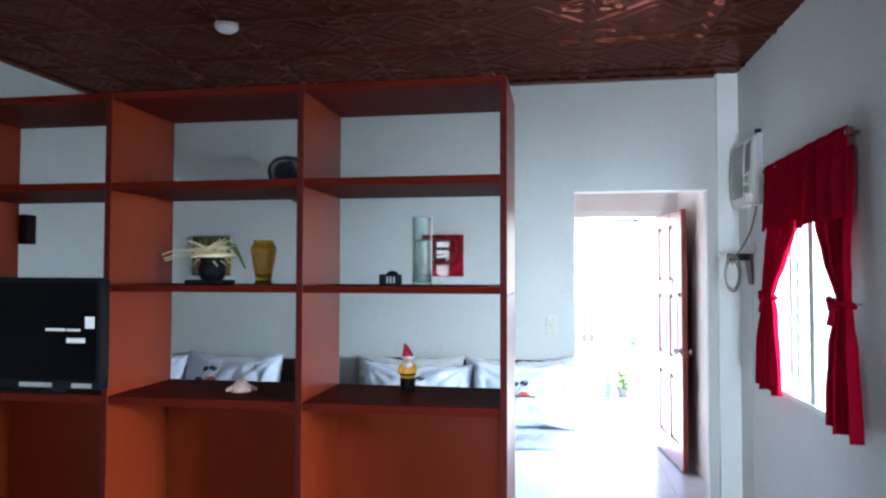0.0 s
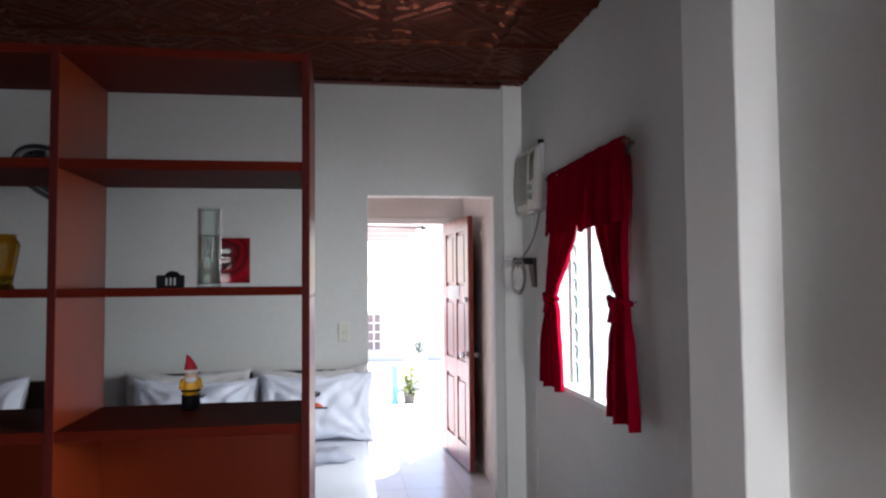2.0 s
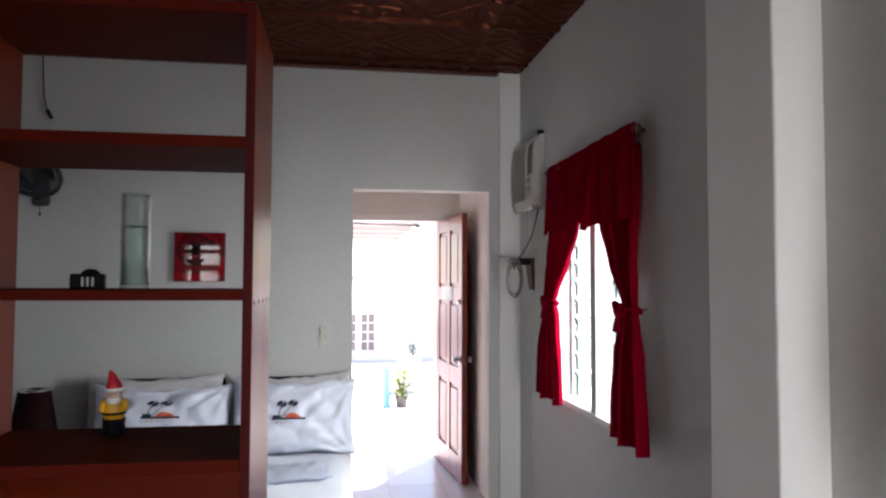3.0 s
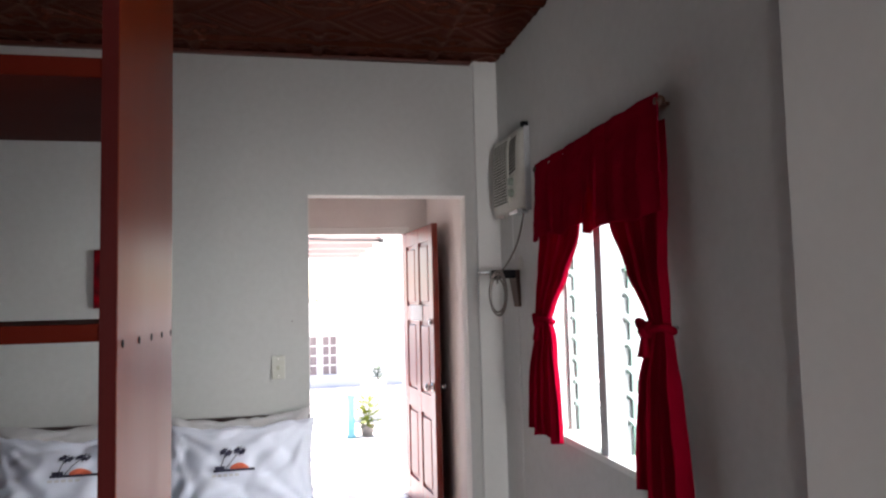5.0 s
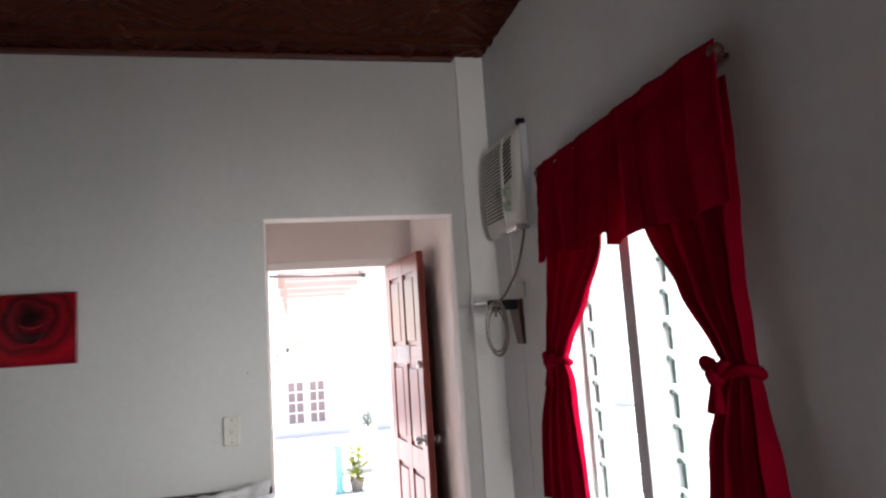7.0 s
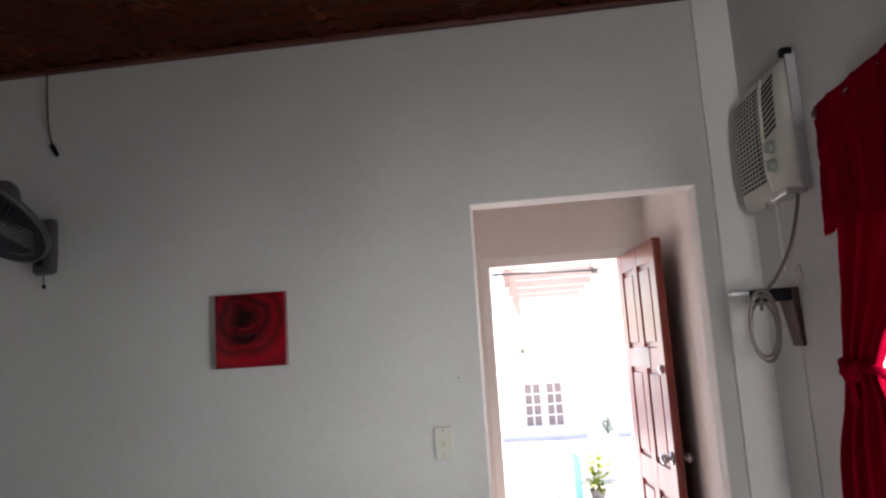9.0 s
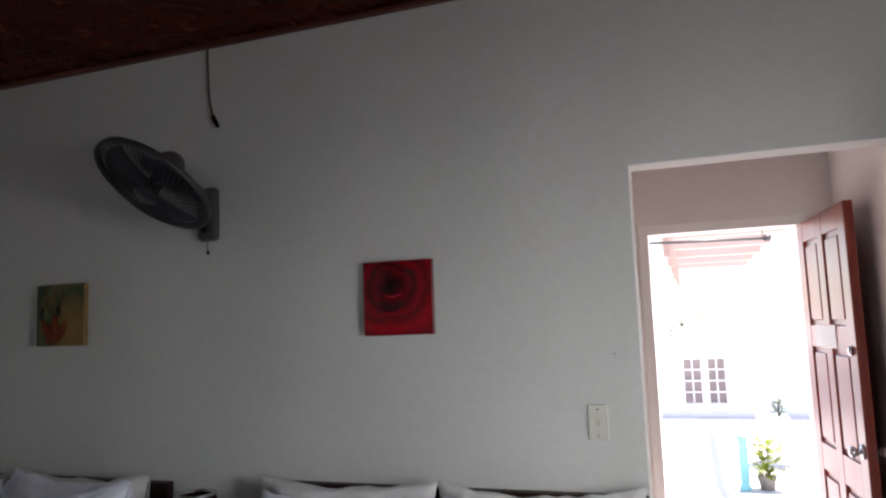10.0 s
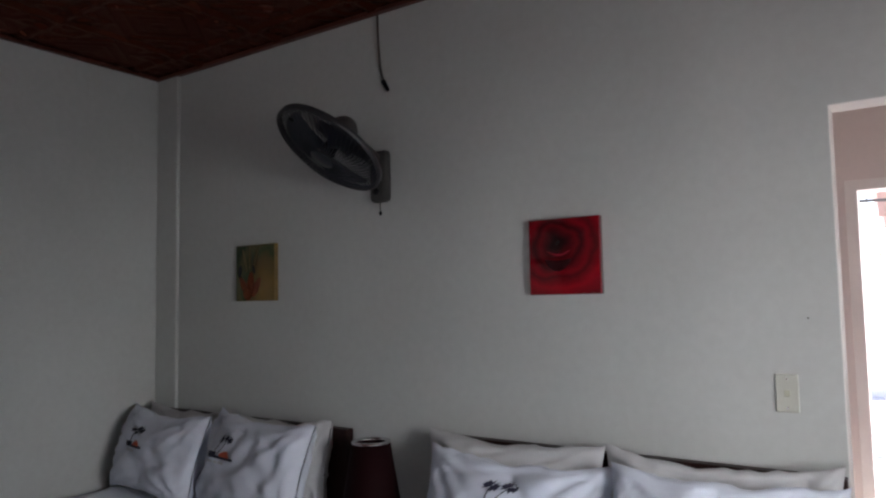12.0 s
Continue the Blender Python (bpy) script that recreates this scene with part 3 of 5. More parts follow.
# ---------------------------------------------------------------- outer door
def panel_door(width, height, thick):
    """Leaf with its hinge edge at the origin, running along +x."""
    d = bmesh.new()
    box(d, 0, width, -thick / 2 + 0.015, thick / 2 - 0.015, 0.015, height, 0.001)
    return d


leaf_dir = Vector((1.053 - 0.975, 6.844 - 7.675, 0))
door = thing("door_1", "open red-brown six-panel wooden entrance door", "door", kind="structure",
             at=Matrix.Translation((0.975, 7.675, 0)) @ Matrix.Rotation(math.atan2(leaf_dir.y, leaf_dir.x), 4, "Z"))
LW, LH, LT = leaf_dir.length, 2.03, 0.042
part("door_core", panel_door(LW, LH, LT), DOORWOOD, door)
stiles = [0.0, 0.105, LW / 2 - 0.05, LW / 2 + 0.05, LW - 0.105, LW]
rails = [(0.015, 0.20), (0.72, 0.86), (1.36, 1.47), (1.92, LH)]
for x0, x1 in ((stiles[0], stiles[1]), (stiles[2], stiles[3]), (stiles[4], stiles[5])):
    part("stile", made(box, x0, x1, -LT / 2, LT / 2, 0.015, LH, 0.003), DOORWOOD, door)
for z0, z1 in rails:
    for x0, x1 in ((stiles[1], stiles[2]), (stiles[3], stiles[4])):
        part("rail", made(box, x0, x1, -LT / 2 + 0.001, LT / 2 - 0.001, z0, z1, 0.003), DOORWOOD, door)
for (za, zb), (zc, zd) in zip(rails, rails[1:]):
    for x0, x1 in ((stiles[1], stiles[2]), (stiles[3], stiles[4])):
        part("door_panel", made(box, x0 + 0.030, x1 - 0.030, -LT / 2 + 0.003, LT / 2 - 0.003, zb + 0.03, zc - 0.03, 0.005), DOORWOOD, door)
for s in (-1, 1):
    bm = bmesh.new()
    lathe(bm, [(0, 0), (0.032, 0), (0.034, 0.006), (0.014, 0.010), (0.010, 0.022), (0.022, 0.030), (0.027, 0.042), (0.020, 0.054), (0, 0.058)], 20,
          m=Matrix.Translation((LW - 0.05, s * LT / 2, 0.925)) @ Matrix.Rotation(radians(-90 * s), 4, "X"))
    part("door_knob", bm, CHROME, door, "round steel door knob")
bm = lathe(bmesh.new(), [(0, 0), (0.022, 0), (0.022, 0.012), (0.010, 0.018), (0, 0.018)], 18, m=Matrix.Translation((LW - 0.06, -LT / 2, 1.36)) @ Matrix.Rotation(radians(90), 4, "X"))
part("deadbolt", bm, CHROME, door, "round deadbolt")
part("notice", made(box, LW / 2 - 0.20, LW / 2 + 0.14, -LT / 2 - 0.003, -LT / 2 - 0.001, 1.365, 1.475), PAPER, door, "white paper notice")


# ---------------------------------------------------------------- room divider shelf
SY0, SY1 = 3.012, 3.335
post_x = [-0.046, -0.588, -1.152, -1.716, -2.280, -2.844]
PT = 0.018
shelf = thing("divider_shelf", "tall red-brown laminate room divider with open shelves", "shelf")
for i, x in enumerate(post_x):
    up = part("upright", made(box, x, x + PT, SY0, SY1, 0, 2.04, 0.0015), SHELF, shelf)
    # thin strip added to carry the front's shade
    part("front_edge_shade", made(box, x + 0.0005, x + PT - 0.0005, SY0 - 0.0014, SY0 - 0.0002, 0.002, 2.038), FRONTSHADE, up, "upright front edge, darkened with painted shade")
for a, b in zip(post_x, post_x[1:]):
    x0, x1 = b + PT, a
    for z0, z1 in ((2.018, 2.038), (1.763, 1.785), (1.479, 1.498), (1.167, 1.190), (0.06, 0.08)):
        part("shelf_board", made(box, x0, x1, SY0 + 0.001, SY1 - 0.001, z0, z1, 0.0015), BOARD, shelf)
    part("back_panel", made(box, x0, x1, SY1 - 0.012, SY1 - 0.002, 0.08, 1.167), SHELF, shelf)
for k, y in enumerate((3.035, 3.115, 3.185, 3.255, 3.322)):
    part("pin_hole", rod(bmesh.new(), (post_x[0] + PT - 0.003, y, 1.475), (post_x[0] + PT + 0.0008, y, 1.475), 0.0045, seg=8), GRILLE, shelf, "dark pin hole")
part("rear_box", made(box, -1.71, -1.672, SY1 + 0.001, SY1 + 0.05, 1.628, 1.728, 0.004), MAROON, shelf, "small dark red box behind the end upright")
S1, S2, S3 = 1.190, 1.498, 1.785


# gnome: one plain mesh with colour areas
def gnome_mesh():
    me = bpy.data.meshes.new("gnome_figurine")
    bm = bmesh.new()

    def add(mat_i, fn, *a, **k):
        n = len(bm.faces)
        fn(bm, *a, **k)
        bm.faces.ensure_lookup_table()
        for f in bm.faces[n:]:
            f.material_index = mat_i
    add(2, lathe, [(0, 0), (0.022, 0), (0.026, 0.006), (0.025, 0.03), (0.026, 0.042), (0, 0.044)], 20)
    add(1, lathe, [(0, 0.040), (0.022, 0.042), (0.026, 0.055), (0.026, 0.072), (0.020, 0.090), (0.012, 0.096), (0, 0.097)], 20)
    add(1, rod, (-0.020, -0.004, 0.086), (-0.027, -0.014, 0.060), 0.008, 0.007, 10)
    add(1, rod, (0.020, -0.004, 0.086), (0.027, -0.014, 0.062), 0.008, 0.007, 10)
    add(3, lathe, [(0, 0.088), (0.014, 0.090), (0.017, 0.100), (0.015, 0.110), (0, 0.116)], 18)
    add(4, lathe, [(0, -0.020), (0.012, -0.012), (0.018, 0.0), (0.014, 0.010), (0, 0.012)], 14, (0, -0.010, 0.086))
    add(4, lathe, [(0.018, 0.106), (0.0215, 0.108), (0.0215, 0.113), (0.018, 0.115)], 18)
    add(2, lathe, [(0.0255, 0.052), (0.0272, 0.053), (0.0272, 0.058), (0.0255, 0.059)], 20)
    add(3, lathe, [(0, -0.016), (0.010, -0.010), (0.014, 0.002), (0.010, 0.012), (0, 0.014)], 14, (0, -0.012, 0.092))
    add(0, lathe, [(0.019, 0.108), (0.020, 0.112), (0.014, 0.130), (0.007, 0.148), (0, 0.158)], 18)
    for v in bm.verts:
        if v.co.z > 0.114:
            v.co.x -= 6.0 * (v.co.z - 0.114) ** 2
    bm.to_mesh(me)
    bm.free()
    for m in (RED, YELLOW, BLACK, SKIN, PAPER):
        me.materials.append(m)
    return me


g = new("gnome_figurine", gnome_mesh())
g.matrix_basis = pose(-0.334, 3.245, S1, 0, 0, 12) @ Matrix.Scale(0.88, 4)
tagged(g, "small gnome figurine with red cap and yellow coat", "figurine")

# clear cylinder vase with pale filling
vase = thing("glass_cylinder", "tall clear glass cylinder vase two thirds full of water", "vase", at=pose(-0.277, 3.165, S2) @ Matrix.Diagonal((0.93, 0.93, 1.0, 1.0)))
bm = lathe(bmesh.new(), [(0, 0.001), (0.029, 0.001), (0.0305, 0.004), (0.0305, 0.188), (0.0310, 0.1905), (0.0300, 0.192), (0.0285, 0.190), (0.0280, 0.186), (0.0280, 0.010), (0.027, 0.008), (0, 0.008)], 40)
part("vase_glass", bm, CLEAR, vase)
part("water", lathe(bmesh.new(), [(0, 0.0085), (0.0265, 0.0085), (0.0276, 0.010), (0.0276, 0.1225), (0.0272, 0.1240), (0, 0.1235)], 40), WATER, vase, "still water with a visible level")
part("water_line", lathe(bmesh.new(), [(0.0240, 0.1236), (0.0279, 0.1248), (0.0279, 0.1262), (0.0240, 0.1242)], 40), FANLIGHT, vase, "dark rim of the water surface")
# metal ring added for the highlight along the glass rim
part("rim", lathe(bmesh.new(), [(0.0283, 0.1900), (0.0300, 0.1928), (0.0313, 0.1915), (0.0300, 0.1898), (0.0283, 0.1900)], 40), ALUMINIUM, vase, "glass rim with its highlight made as a bright ring")

# little black camera-shaped ornament
orn = thing("camera_ornament", "small black camera-shaped ornament with silver middle", "ornament", at=pose(-0.372, 3.185, S2, 0, 0, 8) @ Matrix.Scale(0.85, 4))
bm = bmesh.new()
box(bm, -0.038, 0.038, -0.014, 0.014, 0, 0.036, 0.004)
lathe(bm, [(0, -0.013), (0.024, -0.012), (0.024, 0.012), (0, 0.013)], 20, m=Matrix.Translation((0.006, 0, 0.024)) @ Matrix.Rotation(radians(90), 4, "X"))
part("body", bm, BLACK, orn)
bm = bmesh.new()
for k in range(3):
    box(bm, -0.012 + k * 0.011, -0.007 + k * 0.011, -0.0175, -0.0125, 0.006, 0.028, 0.001)
part("silver_strip", bm, ALUMINIUM, orn, "silver strips on the front")

# amber glass vase
bm = lathe(bmesh.new(), [(0, 0), (0.026, 0), (0.027, 0.004), (0.023, 0.012), (0.026, 0.03), (0.037, 0.095), (0.038, 0.105), (0.030, 0.118), (0.029, 0.124), (0.032, 0.128), (0.029, 0.128), (0.027, 0.120), (0.035, 0.104), (0.033, 0.09), (0.022, 0.03), (0, 0.016)], 12)
for f in bm.faces:
    f.smooth = False
whole("amber_vase", bm, AMBER, "faceted amber glass vase with a narrow foot", "vase", at=pose(-0.745, 3.16, S2, 0, 0, 10))

# black pot with dry straw
pot = thing("straw_pot", "black pot ornament topped with dry straw", "ornament", at=pose(-0.905, 3.16, S2))
part("pot_foot", made(box, -0.062, 0.050, -0.05, 0.05, 0, 0.014, 0.005), BLACK, pot)
bm = lathe(bmesh.new(), [(0, 0.014), (0.030, 0.014), (0.040, 0.030), (0.040, 0.052), (0.032, 0.064), (0.042, 0.078), (0.036, 0.080), (0.026, 0.066), (0, 0.062)], 24)
part("pot_bowl", bm, BLACK, pot, "glossy black bowl")
part("straw_brim", lathe(bmesh.new(), [(0.03, 0.082), (0.062, 0.078), (0.066, 0.083), (0.05, 0.092), (0.02, 0.095), (0, 0.095)], 24), STRAW, pot, "woven pale straw brim")
bm = bmesh.new()
for k in range(9):
    tube(bm, [(0.0 + 0.006 * k, 0.01, 0.088), (0.03 + 0.004 * k, 0.014, 0.112 + 0.003 * (k % 3)), (0.055 + 0.005 * k, 0.018, 0.118 - 0.009 * k)], 0.0032, 5, 4)
part("palm_strips", bm, LEAFGREEN, pot, "greenish dried palm strips")
bm = bmesh.new()
rnd = random.Random(4)
for k in range(45):
    a = rnd.uniform(-0.5, 0.5) + (math.pi if rnd.random() < 0.5 else 0)
    L = rnd.uniform(0.05, 0.10)
    y, z = rnd.uniform(-0.035, 0.035), rnd.uniform(0.078, 0.112)
    x = rnd.uniform(-0.03, 0.04)
    rise = rnd.uniform(-0.012, 0.03)
    tube(bm, [(x - L / 2 * math.cos(a), y - 0.3 * L * math.sin(a), z - rise), (x, y, z + 0.006), (x + L / 2 * math.cos(a), y + 0.3 * L * math.sin(a), z + rise)], rnd.uniform(0.0012, 0.0026), 5, 3)
for dy, dz in ((0.0, 0.0), (-0.01, 0.012), (0.008, -0.006)):
    tube(bm, [(-0.03, dy, 0.085 + dz), (-0.085, dy - 0.03, 0.088 + dz), (-0.125, dy - 0.05, 0.074 + dz)], 0.0016, 5, 4)
tagged(part("straw", bm, STRAW, pot, "dry pale straw"), kind="stuff")

# shell ornament
bm = bmesh.new()
for k in range(7):
    a = math.tau * k / 7
    rod(bm, (0, 0, 0.022), (0.045 * math.cos(a), 0.026 * math.sin(a), 0.006), 0.012, 0.004, 8)
lathe(bm, [(0, 0.0), (0.030, 0.002), (0.026, 0.016), (0.014, 0.032), (0, 0.040)], 14)
whole("sea_shell", bm, SHELLM, "spiny pink and cream sea shell", "shell", at=pose(-0.80, 3.14, S1, 0, 0, 20))

# television
tv = thing("television", "black flat television standing at the front of the divider shelf", "television", at=pose(-1.375, 2.985, S1))
part("housing", made(box, -0.250, 0.250, -0.018, 0.022, 0.022, 0.328, 0.006), BLACK, tv)
part("screen", made(box, -0.236, 0.236, -0.0205, -0.0185, 0.048, 0.314), SCREEN, tv, "dark glossy screen")
part("stand", made(box, -0.11, 0.11, 0.030, 0.150, 0, 0.010, 0.004), BLACK, tv)
part("neck", made(box, -0.03, 0.03, 0.0225, 0.060, 0.0095, 0.060, 0.003), BLACK, tv)
for x0, x1, z0, z1 in ((0.085, 0.145, 0.182, 0.189), (0.150, 0.190, 0.182, 0.188), (0.205, 0.232, 0.190, 0.222), (0.150, 0.205, 0.150, 0.163)):
    part("sticker", made(box, x0, x1, -0.0225, -0.0208, z0, z1), PAPER, tv, "pale screen sticker")
for x0, x1 in ((0.005, 0.105), (0.165, 0.225)):
    part("bezel_label", made(box, x0, x1, -0.0205, -0.0182, 0.028, 0.040), ALUMINIUM, tv, "silver strip on the lower bezel")


# ---------------------------------------------------------------- beds and pillows
def pillow_surface(w, h, t, seed, side):
    def at(u, v):
        a, b = 2 * u - 1, 2 * v - 1
        pinch = 1 - 0.18 * (1 - a * a) * abs(b) ** 3
        pinch2 = 1 - 0.06 * (1 - b * b) * abs(a) ** 3
        body = max(0.0, (1 - abs(a) ** 3.2)) ** 0.55 * max(0.0, (1 - abs(b) ** 3.2)) ** 0.55
        corner = abs(a * b)
        ang = math.atan2(b, a)
        cr = 0.0
        for ca, cb in ((-1, 1), (1, 1), (-1, -1), (1, -1)):
            da, db = a - ca, (b - cb) * 0.7
            dist, th = math.hypot(da, db), math.atan2(db, da)
            cr += math.sin(th * 17 + 3 * noise.noise((th * 3 + seed, seed, cb))) * math.exp(-dist * 1.5) * min(1, dist * 3)
        wr = 0.016 * cr + 0.014 * noise.noise((a * 2.2 + seed, b * 2.2, 1.0)) + 0.005 * noise.noise((a * 7 + seed, b * 5, 2.0))
        wr += 0.016 * (1 - abs(noise.noise((a * 1.6 + b * 1.1 + seed, b * 2.4 - a, seed)))) ** 6
        d = side * (t / 2 * body + 0.003) + wr * min(1, body * 2)
        return Vector((a * w / 2 * pinch2, d, (b * h / 2) * pinch + h / 2 - 0.012 * body * (1 - b) + 0.016 * abs(b) ** 4 * noise.noise((a * 2.6 + seed * 3, seed, b)) + 0.006 * abs(b) ** 4 * noise.noise((a * 9 + seed, b, seed))))
    return at


def pillow(name, w, h, t, seed, at, mat, label, group, motif=None):
    p = thing(name, label, "pillow", group, at=at)
    bm = bmesh.new()
    for s in (-1, 1):
        grid(bm, pillow_surface(w, h, t, seed, s), 44, 32)
    bmesh.ops.remove_doubles(bm, verts=bm.verts[:], dist=0.0045)
    bmesh.ops.recalc_face_normals(bm, faces=bm.faces[:])
    for f in bm.faces:
        f.smooth = True
    part("pillowcase", bm, mat, p)
    if motif:
        mu, mv = motif
        f = pillow_surface(w, h, t, seed, -1)

        def patch(bm, u0, u1, v0, v1, shape=None, lift=0.003, n=10):
            def q(a, b):
                u, v = u0 + (u1 - u0) * a, v0 + (v1 - v0) * b
                if shape:
                    u, v = shape(a, b)
                o = f(u, v)
                o.y -= lift
                return o
            grid(bm, q, n, n)
            return bm

        bm = bmesh.new()
        rnd = random.Random(int(seed * 10))
        for cu, cv in ((-0.047, 0.155), (0.04, 0.163)):
            for k in range(9):
                a = math.tau * k / 9
                du, dv = 0.032 * math.cos(a), 0.033 * math.sin(a)
                patch(bm, 0, 0, 0, 0, lambda s, r, du=du, dv=dv, cu=cu, cv=cv: (mu + cu + du * (0.2 + s) + 0.016 * (r - 0.5), mv + cv + dv * (0.2 + s) + 0.030 * (r - 0.5)), 0.004, 3)
        for (ua, va), (ub, vb) in (((-0.047, 0.155), (-0.085, 0.0)), ((0.04, 0.163), (-0.047, 0.0))):
            patch(bm, 0, 0, 0, 0, lambda s, r, ua=ua, va=va, ub=ub, vb=vb: (mu + ua + (ub - ua) * s + 0.007 * (r - 0.5), mv + va + (vb - va) * s), 0.004, 4)
        patch(bm, mu - 0.125, mu + 0.14, mv - 0.028, mv - 0.002, None, 0.004, 6)
        patch(bm, mu - 0.116, mu - 0.054, mv - 0.002, mv + 0.028, None, 0.0045, 4)
        part("palm_motif", bm, NAVY, p, "navy embroidered palm trees")
        bm = bmesh.new()
        patch(bm, mu - 0.019, mu + 0.1, mv - 0.006, mv + 0.05, lambda s, r: (mu - 0.019 + 0.119 * s, mv - 0.006 + 0.056 * r * math.sin(math.pi * (0.12 + 0.8 * s))), 0.005, 8)
        part("sunset_motif", bm, SUNSET, p, "orange embroidered sunset")
        bm = bmesh.new()
        for k in range(5):
            patch(bm, mu - 0.132 + 0.036 * k, mu - 0.106 + 0.036 * k, mv - 0.072, mv - 0.048, None, 0.004, 3)
        part("stitched_bars", bm, BACKPILLOW, p, "grey stitched lettering bars")
    return p


def bed(name, x0, x1, y0, y1, top, head_z, label, seed):
    b = thing(name, label, "bed", "beds")
    part("base", made(box, x0 + 0.03, x1 - 0.03, y0 + 0.03, y1 - 0.02, 0.06, 0.32, 0.01), DARKWOOD, b)
    for x in (x0 + 0.06, x1 - 0.12):
        for y in (y0 + 0.06, y1 - 0.16):
            part("leg", made(box, x, x + 0.06, y, y + 0.06, 0, 0.06), DARKWOOD, b)
    hb = made(box, x0, x1, y1 - 0.02, y1 + 0.025, 0.06, head_z, 0.006)
    part("headboard", hb, DARKWOOD, b, "dark brown wooden headboard")
    bm = bmesh.new()
    box(bm, x0 + 0.005, x1 - 0.005, y0, y1 - 0.025, 0.30, top, 0.05)
    bmesh.ops.subdivide_edges(bm, edges=[e for e in bm.edges if e.calc_length() > 0.2], cuts=20, use_grid_fill=True)
    for v in bm.verts:
        n = noise.noise((v.co.x * 5 + seed, v.co.y * 5, v.co.z * 3)) * 0.010 + noise.noise((v.co.x * 14, v.co.y * 9 + seed, 3)) * 0.004
        v.co += Vector((0, 0, n)) if v.co.z > top - 0.06 else Vector((n * 0.8, n * 0.8, 0))
    for f in bm.faces:
        f.smooth = True
    part("mattress", bm, SHEET, b, "mattress under a pale blue-white sheet")
    return b


BED = 0.62
bed("double_bed", -1.17, 0.20, 3.80, 5.665, BED, 0.985, "double bed with pale sheet and dark headboard", 2)
bed("corner_bed", -2.98, -1.62, 3.80, 5.655, BED, 0.965, "second bed in the corner with pale sheet", 7)
G = "pillows on the beds"
pillow("pillow", 0.70, 0.415, 0.15, 1.0, pose(-0.83, 5.56, BED - 0.01, -8, 0, 0), BACKPILLOW, "pillow against the headboard, greyed by shade in its colour", G)
pillow("pillow", 0.68, 0.415, 0.15, 2.0, pose(-0.14, 5.56, BED - 0.01, -8, 0, 0), BACKPILLOW, "pillow against the headboard, greyed by shade in its colour", G)
pillow("pillow", 0.70, 0.39, 0.17, 3.3, pose(-0.76, 5.40, BED - 0.01, -20, 0, 0), PILLOW, "white pillow with an embroidered palm motif", G, (0.50, 0.56))
pillow("pillow", 0.64, 0.41, 0.17, 4.7, pose(-0.10, 5.38, BED - 0.01, -18, 0, 0), PILLOW, "white pillow with an embroidered palm motif", G, (0.46, 0.50))
pillow("pillow", 0.64, 0.40, 0.15, 5.1, pose(-2.62, 5.55, BED - 0.01, -8, 0, 0), BACKPILLOW, "pillow against the headboard, greyed by shade in its colour", G)
pillow("pillow", 0.64, 0.40, 0.15, 5.9, pose(-1.99, 5.55, BED - 0.01, -8, 0, 0), BACKPILLOW, "pillow against the headboard, greyed by shade in its colour", G)
pillow("pillow", 0.72, 0.41, 0.19, 6.4, pose(-2.63, 5.37, BED - 0.01, -18, 0, -7), PILLOW, "white pillow with an embroidered palm motif", G, (0.40, 0.56))
pillow("pillow", 0.70, 0.43, 0.20, 7.8, pose(-1.98, 5.37, BED - 0.01, -18, 0, -8), PILLOW, "white pillow with an embroidered palm motif", G, (0.36, 0.56))


def folded_towel(bm):
    def at(u, v):
        x, y = u * 0.34, v * 0.24
        z = 0.035 * (1 - abs(2 * u - 1) ** 6) * (1 - abs(2 * v - 1) ** 6) + 0.014 * noise.noise((x * 16, y * 16, 0)) + 0.003
        return Vector((x, y, z))
    grid(bm, at, 30, 24)
    bmesh.ops.solidify(bm, geom=bm.faces[:], thickness=0.004)


whole("folded_towel", made(folded_towel), PILLOW, "crumpled white towel lying on the bed", "towel", at=pose(-0.23, 4.86, BED + 0.006, 0, 0, 8))

# bedside table and lamp
table = thing("bedside_table", "narrow dark bedside table between the beds", "table")
part("table_top", made(box, -1.57, -1.22, 5.36, 5.68, 0.58, 0.60, 0.003), DARKWOOD, table)
part("table_body", made(box, -1.555, -1.235, 5.375, 5.67, 0.0, 0.58, 0.003), DARKWOOD, table)
lamp = thing("bedside_lamp", "bedside lamp with a dark maroon shade", "lamp", at=pose(-1.40, 5.53, 0.60))
part("base", lathe(bmesh.new(), [(0, 0), (0.06, 0), (0.06, 0.012), (0.015, 0.02), (0.012, 0.15), (0, 0.15)], 20), BLACK, lamp)
bm = lathe(bmesh.new(), [(0.115, 0.11), (0.075, 0.355), (0.072, 0.355), (0.112, 0.11)], 28)
part("shade", bm, MAROON, lamp, "dark maroon tapered shade")
part("shade_ring", lathe(bmesh.new(), [(0.058, 0.352), (0.076, 0.352), (0.076, 0.360), (0.058, 0.360), (0.058, 0.352)], 28), CHROME, lamp, "bright metal ring")


# ---------------------------------------------------------------- pictures
def canvas(name, w, h, at, edge, label):
    p = thing(name, label, "picture", "pictures on the wall", at=at)
    part("canvas", made(box, -w / 2, w / 2, -0.022, 0, -h / 2, h / 2, 0.003), edge, p)
    return p


rose = canvas("rose_picture", 0.272, 0.270, pose(-0.634, YF, 1.644), CANVASEDGE, "square glossy red rose canvas hung on the wall")
part("painted_front", made(box, -0.133, 0.131, -0.0240, -0.0222, -0.132, 0.132), ROSEPAINT, rose, "painted red rose")


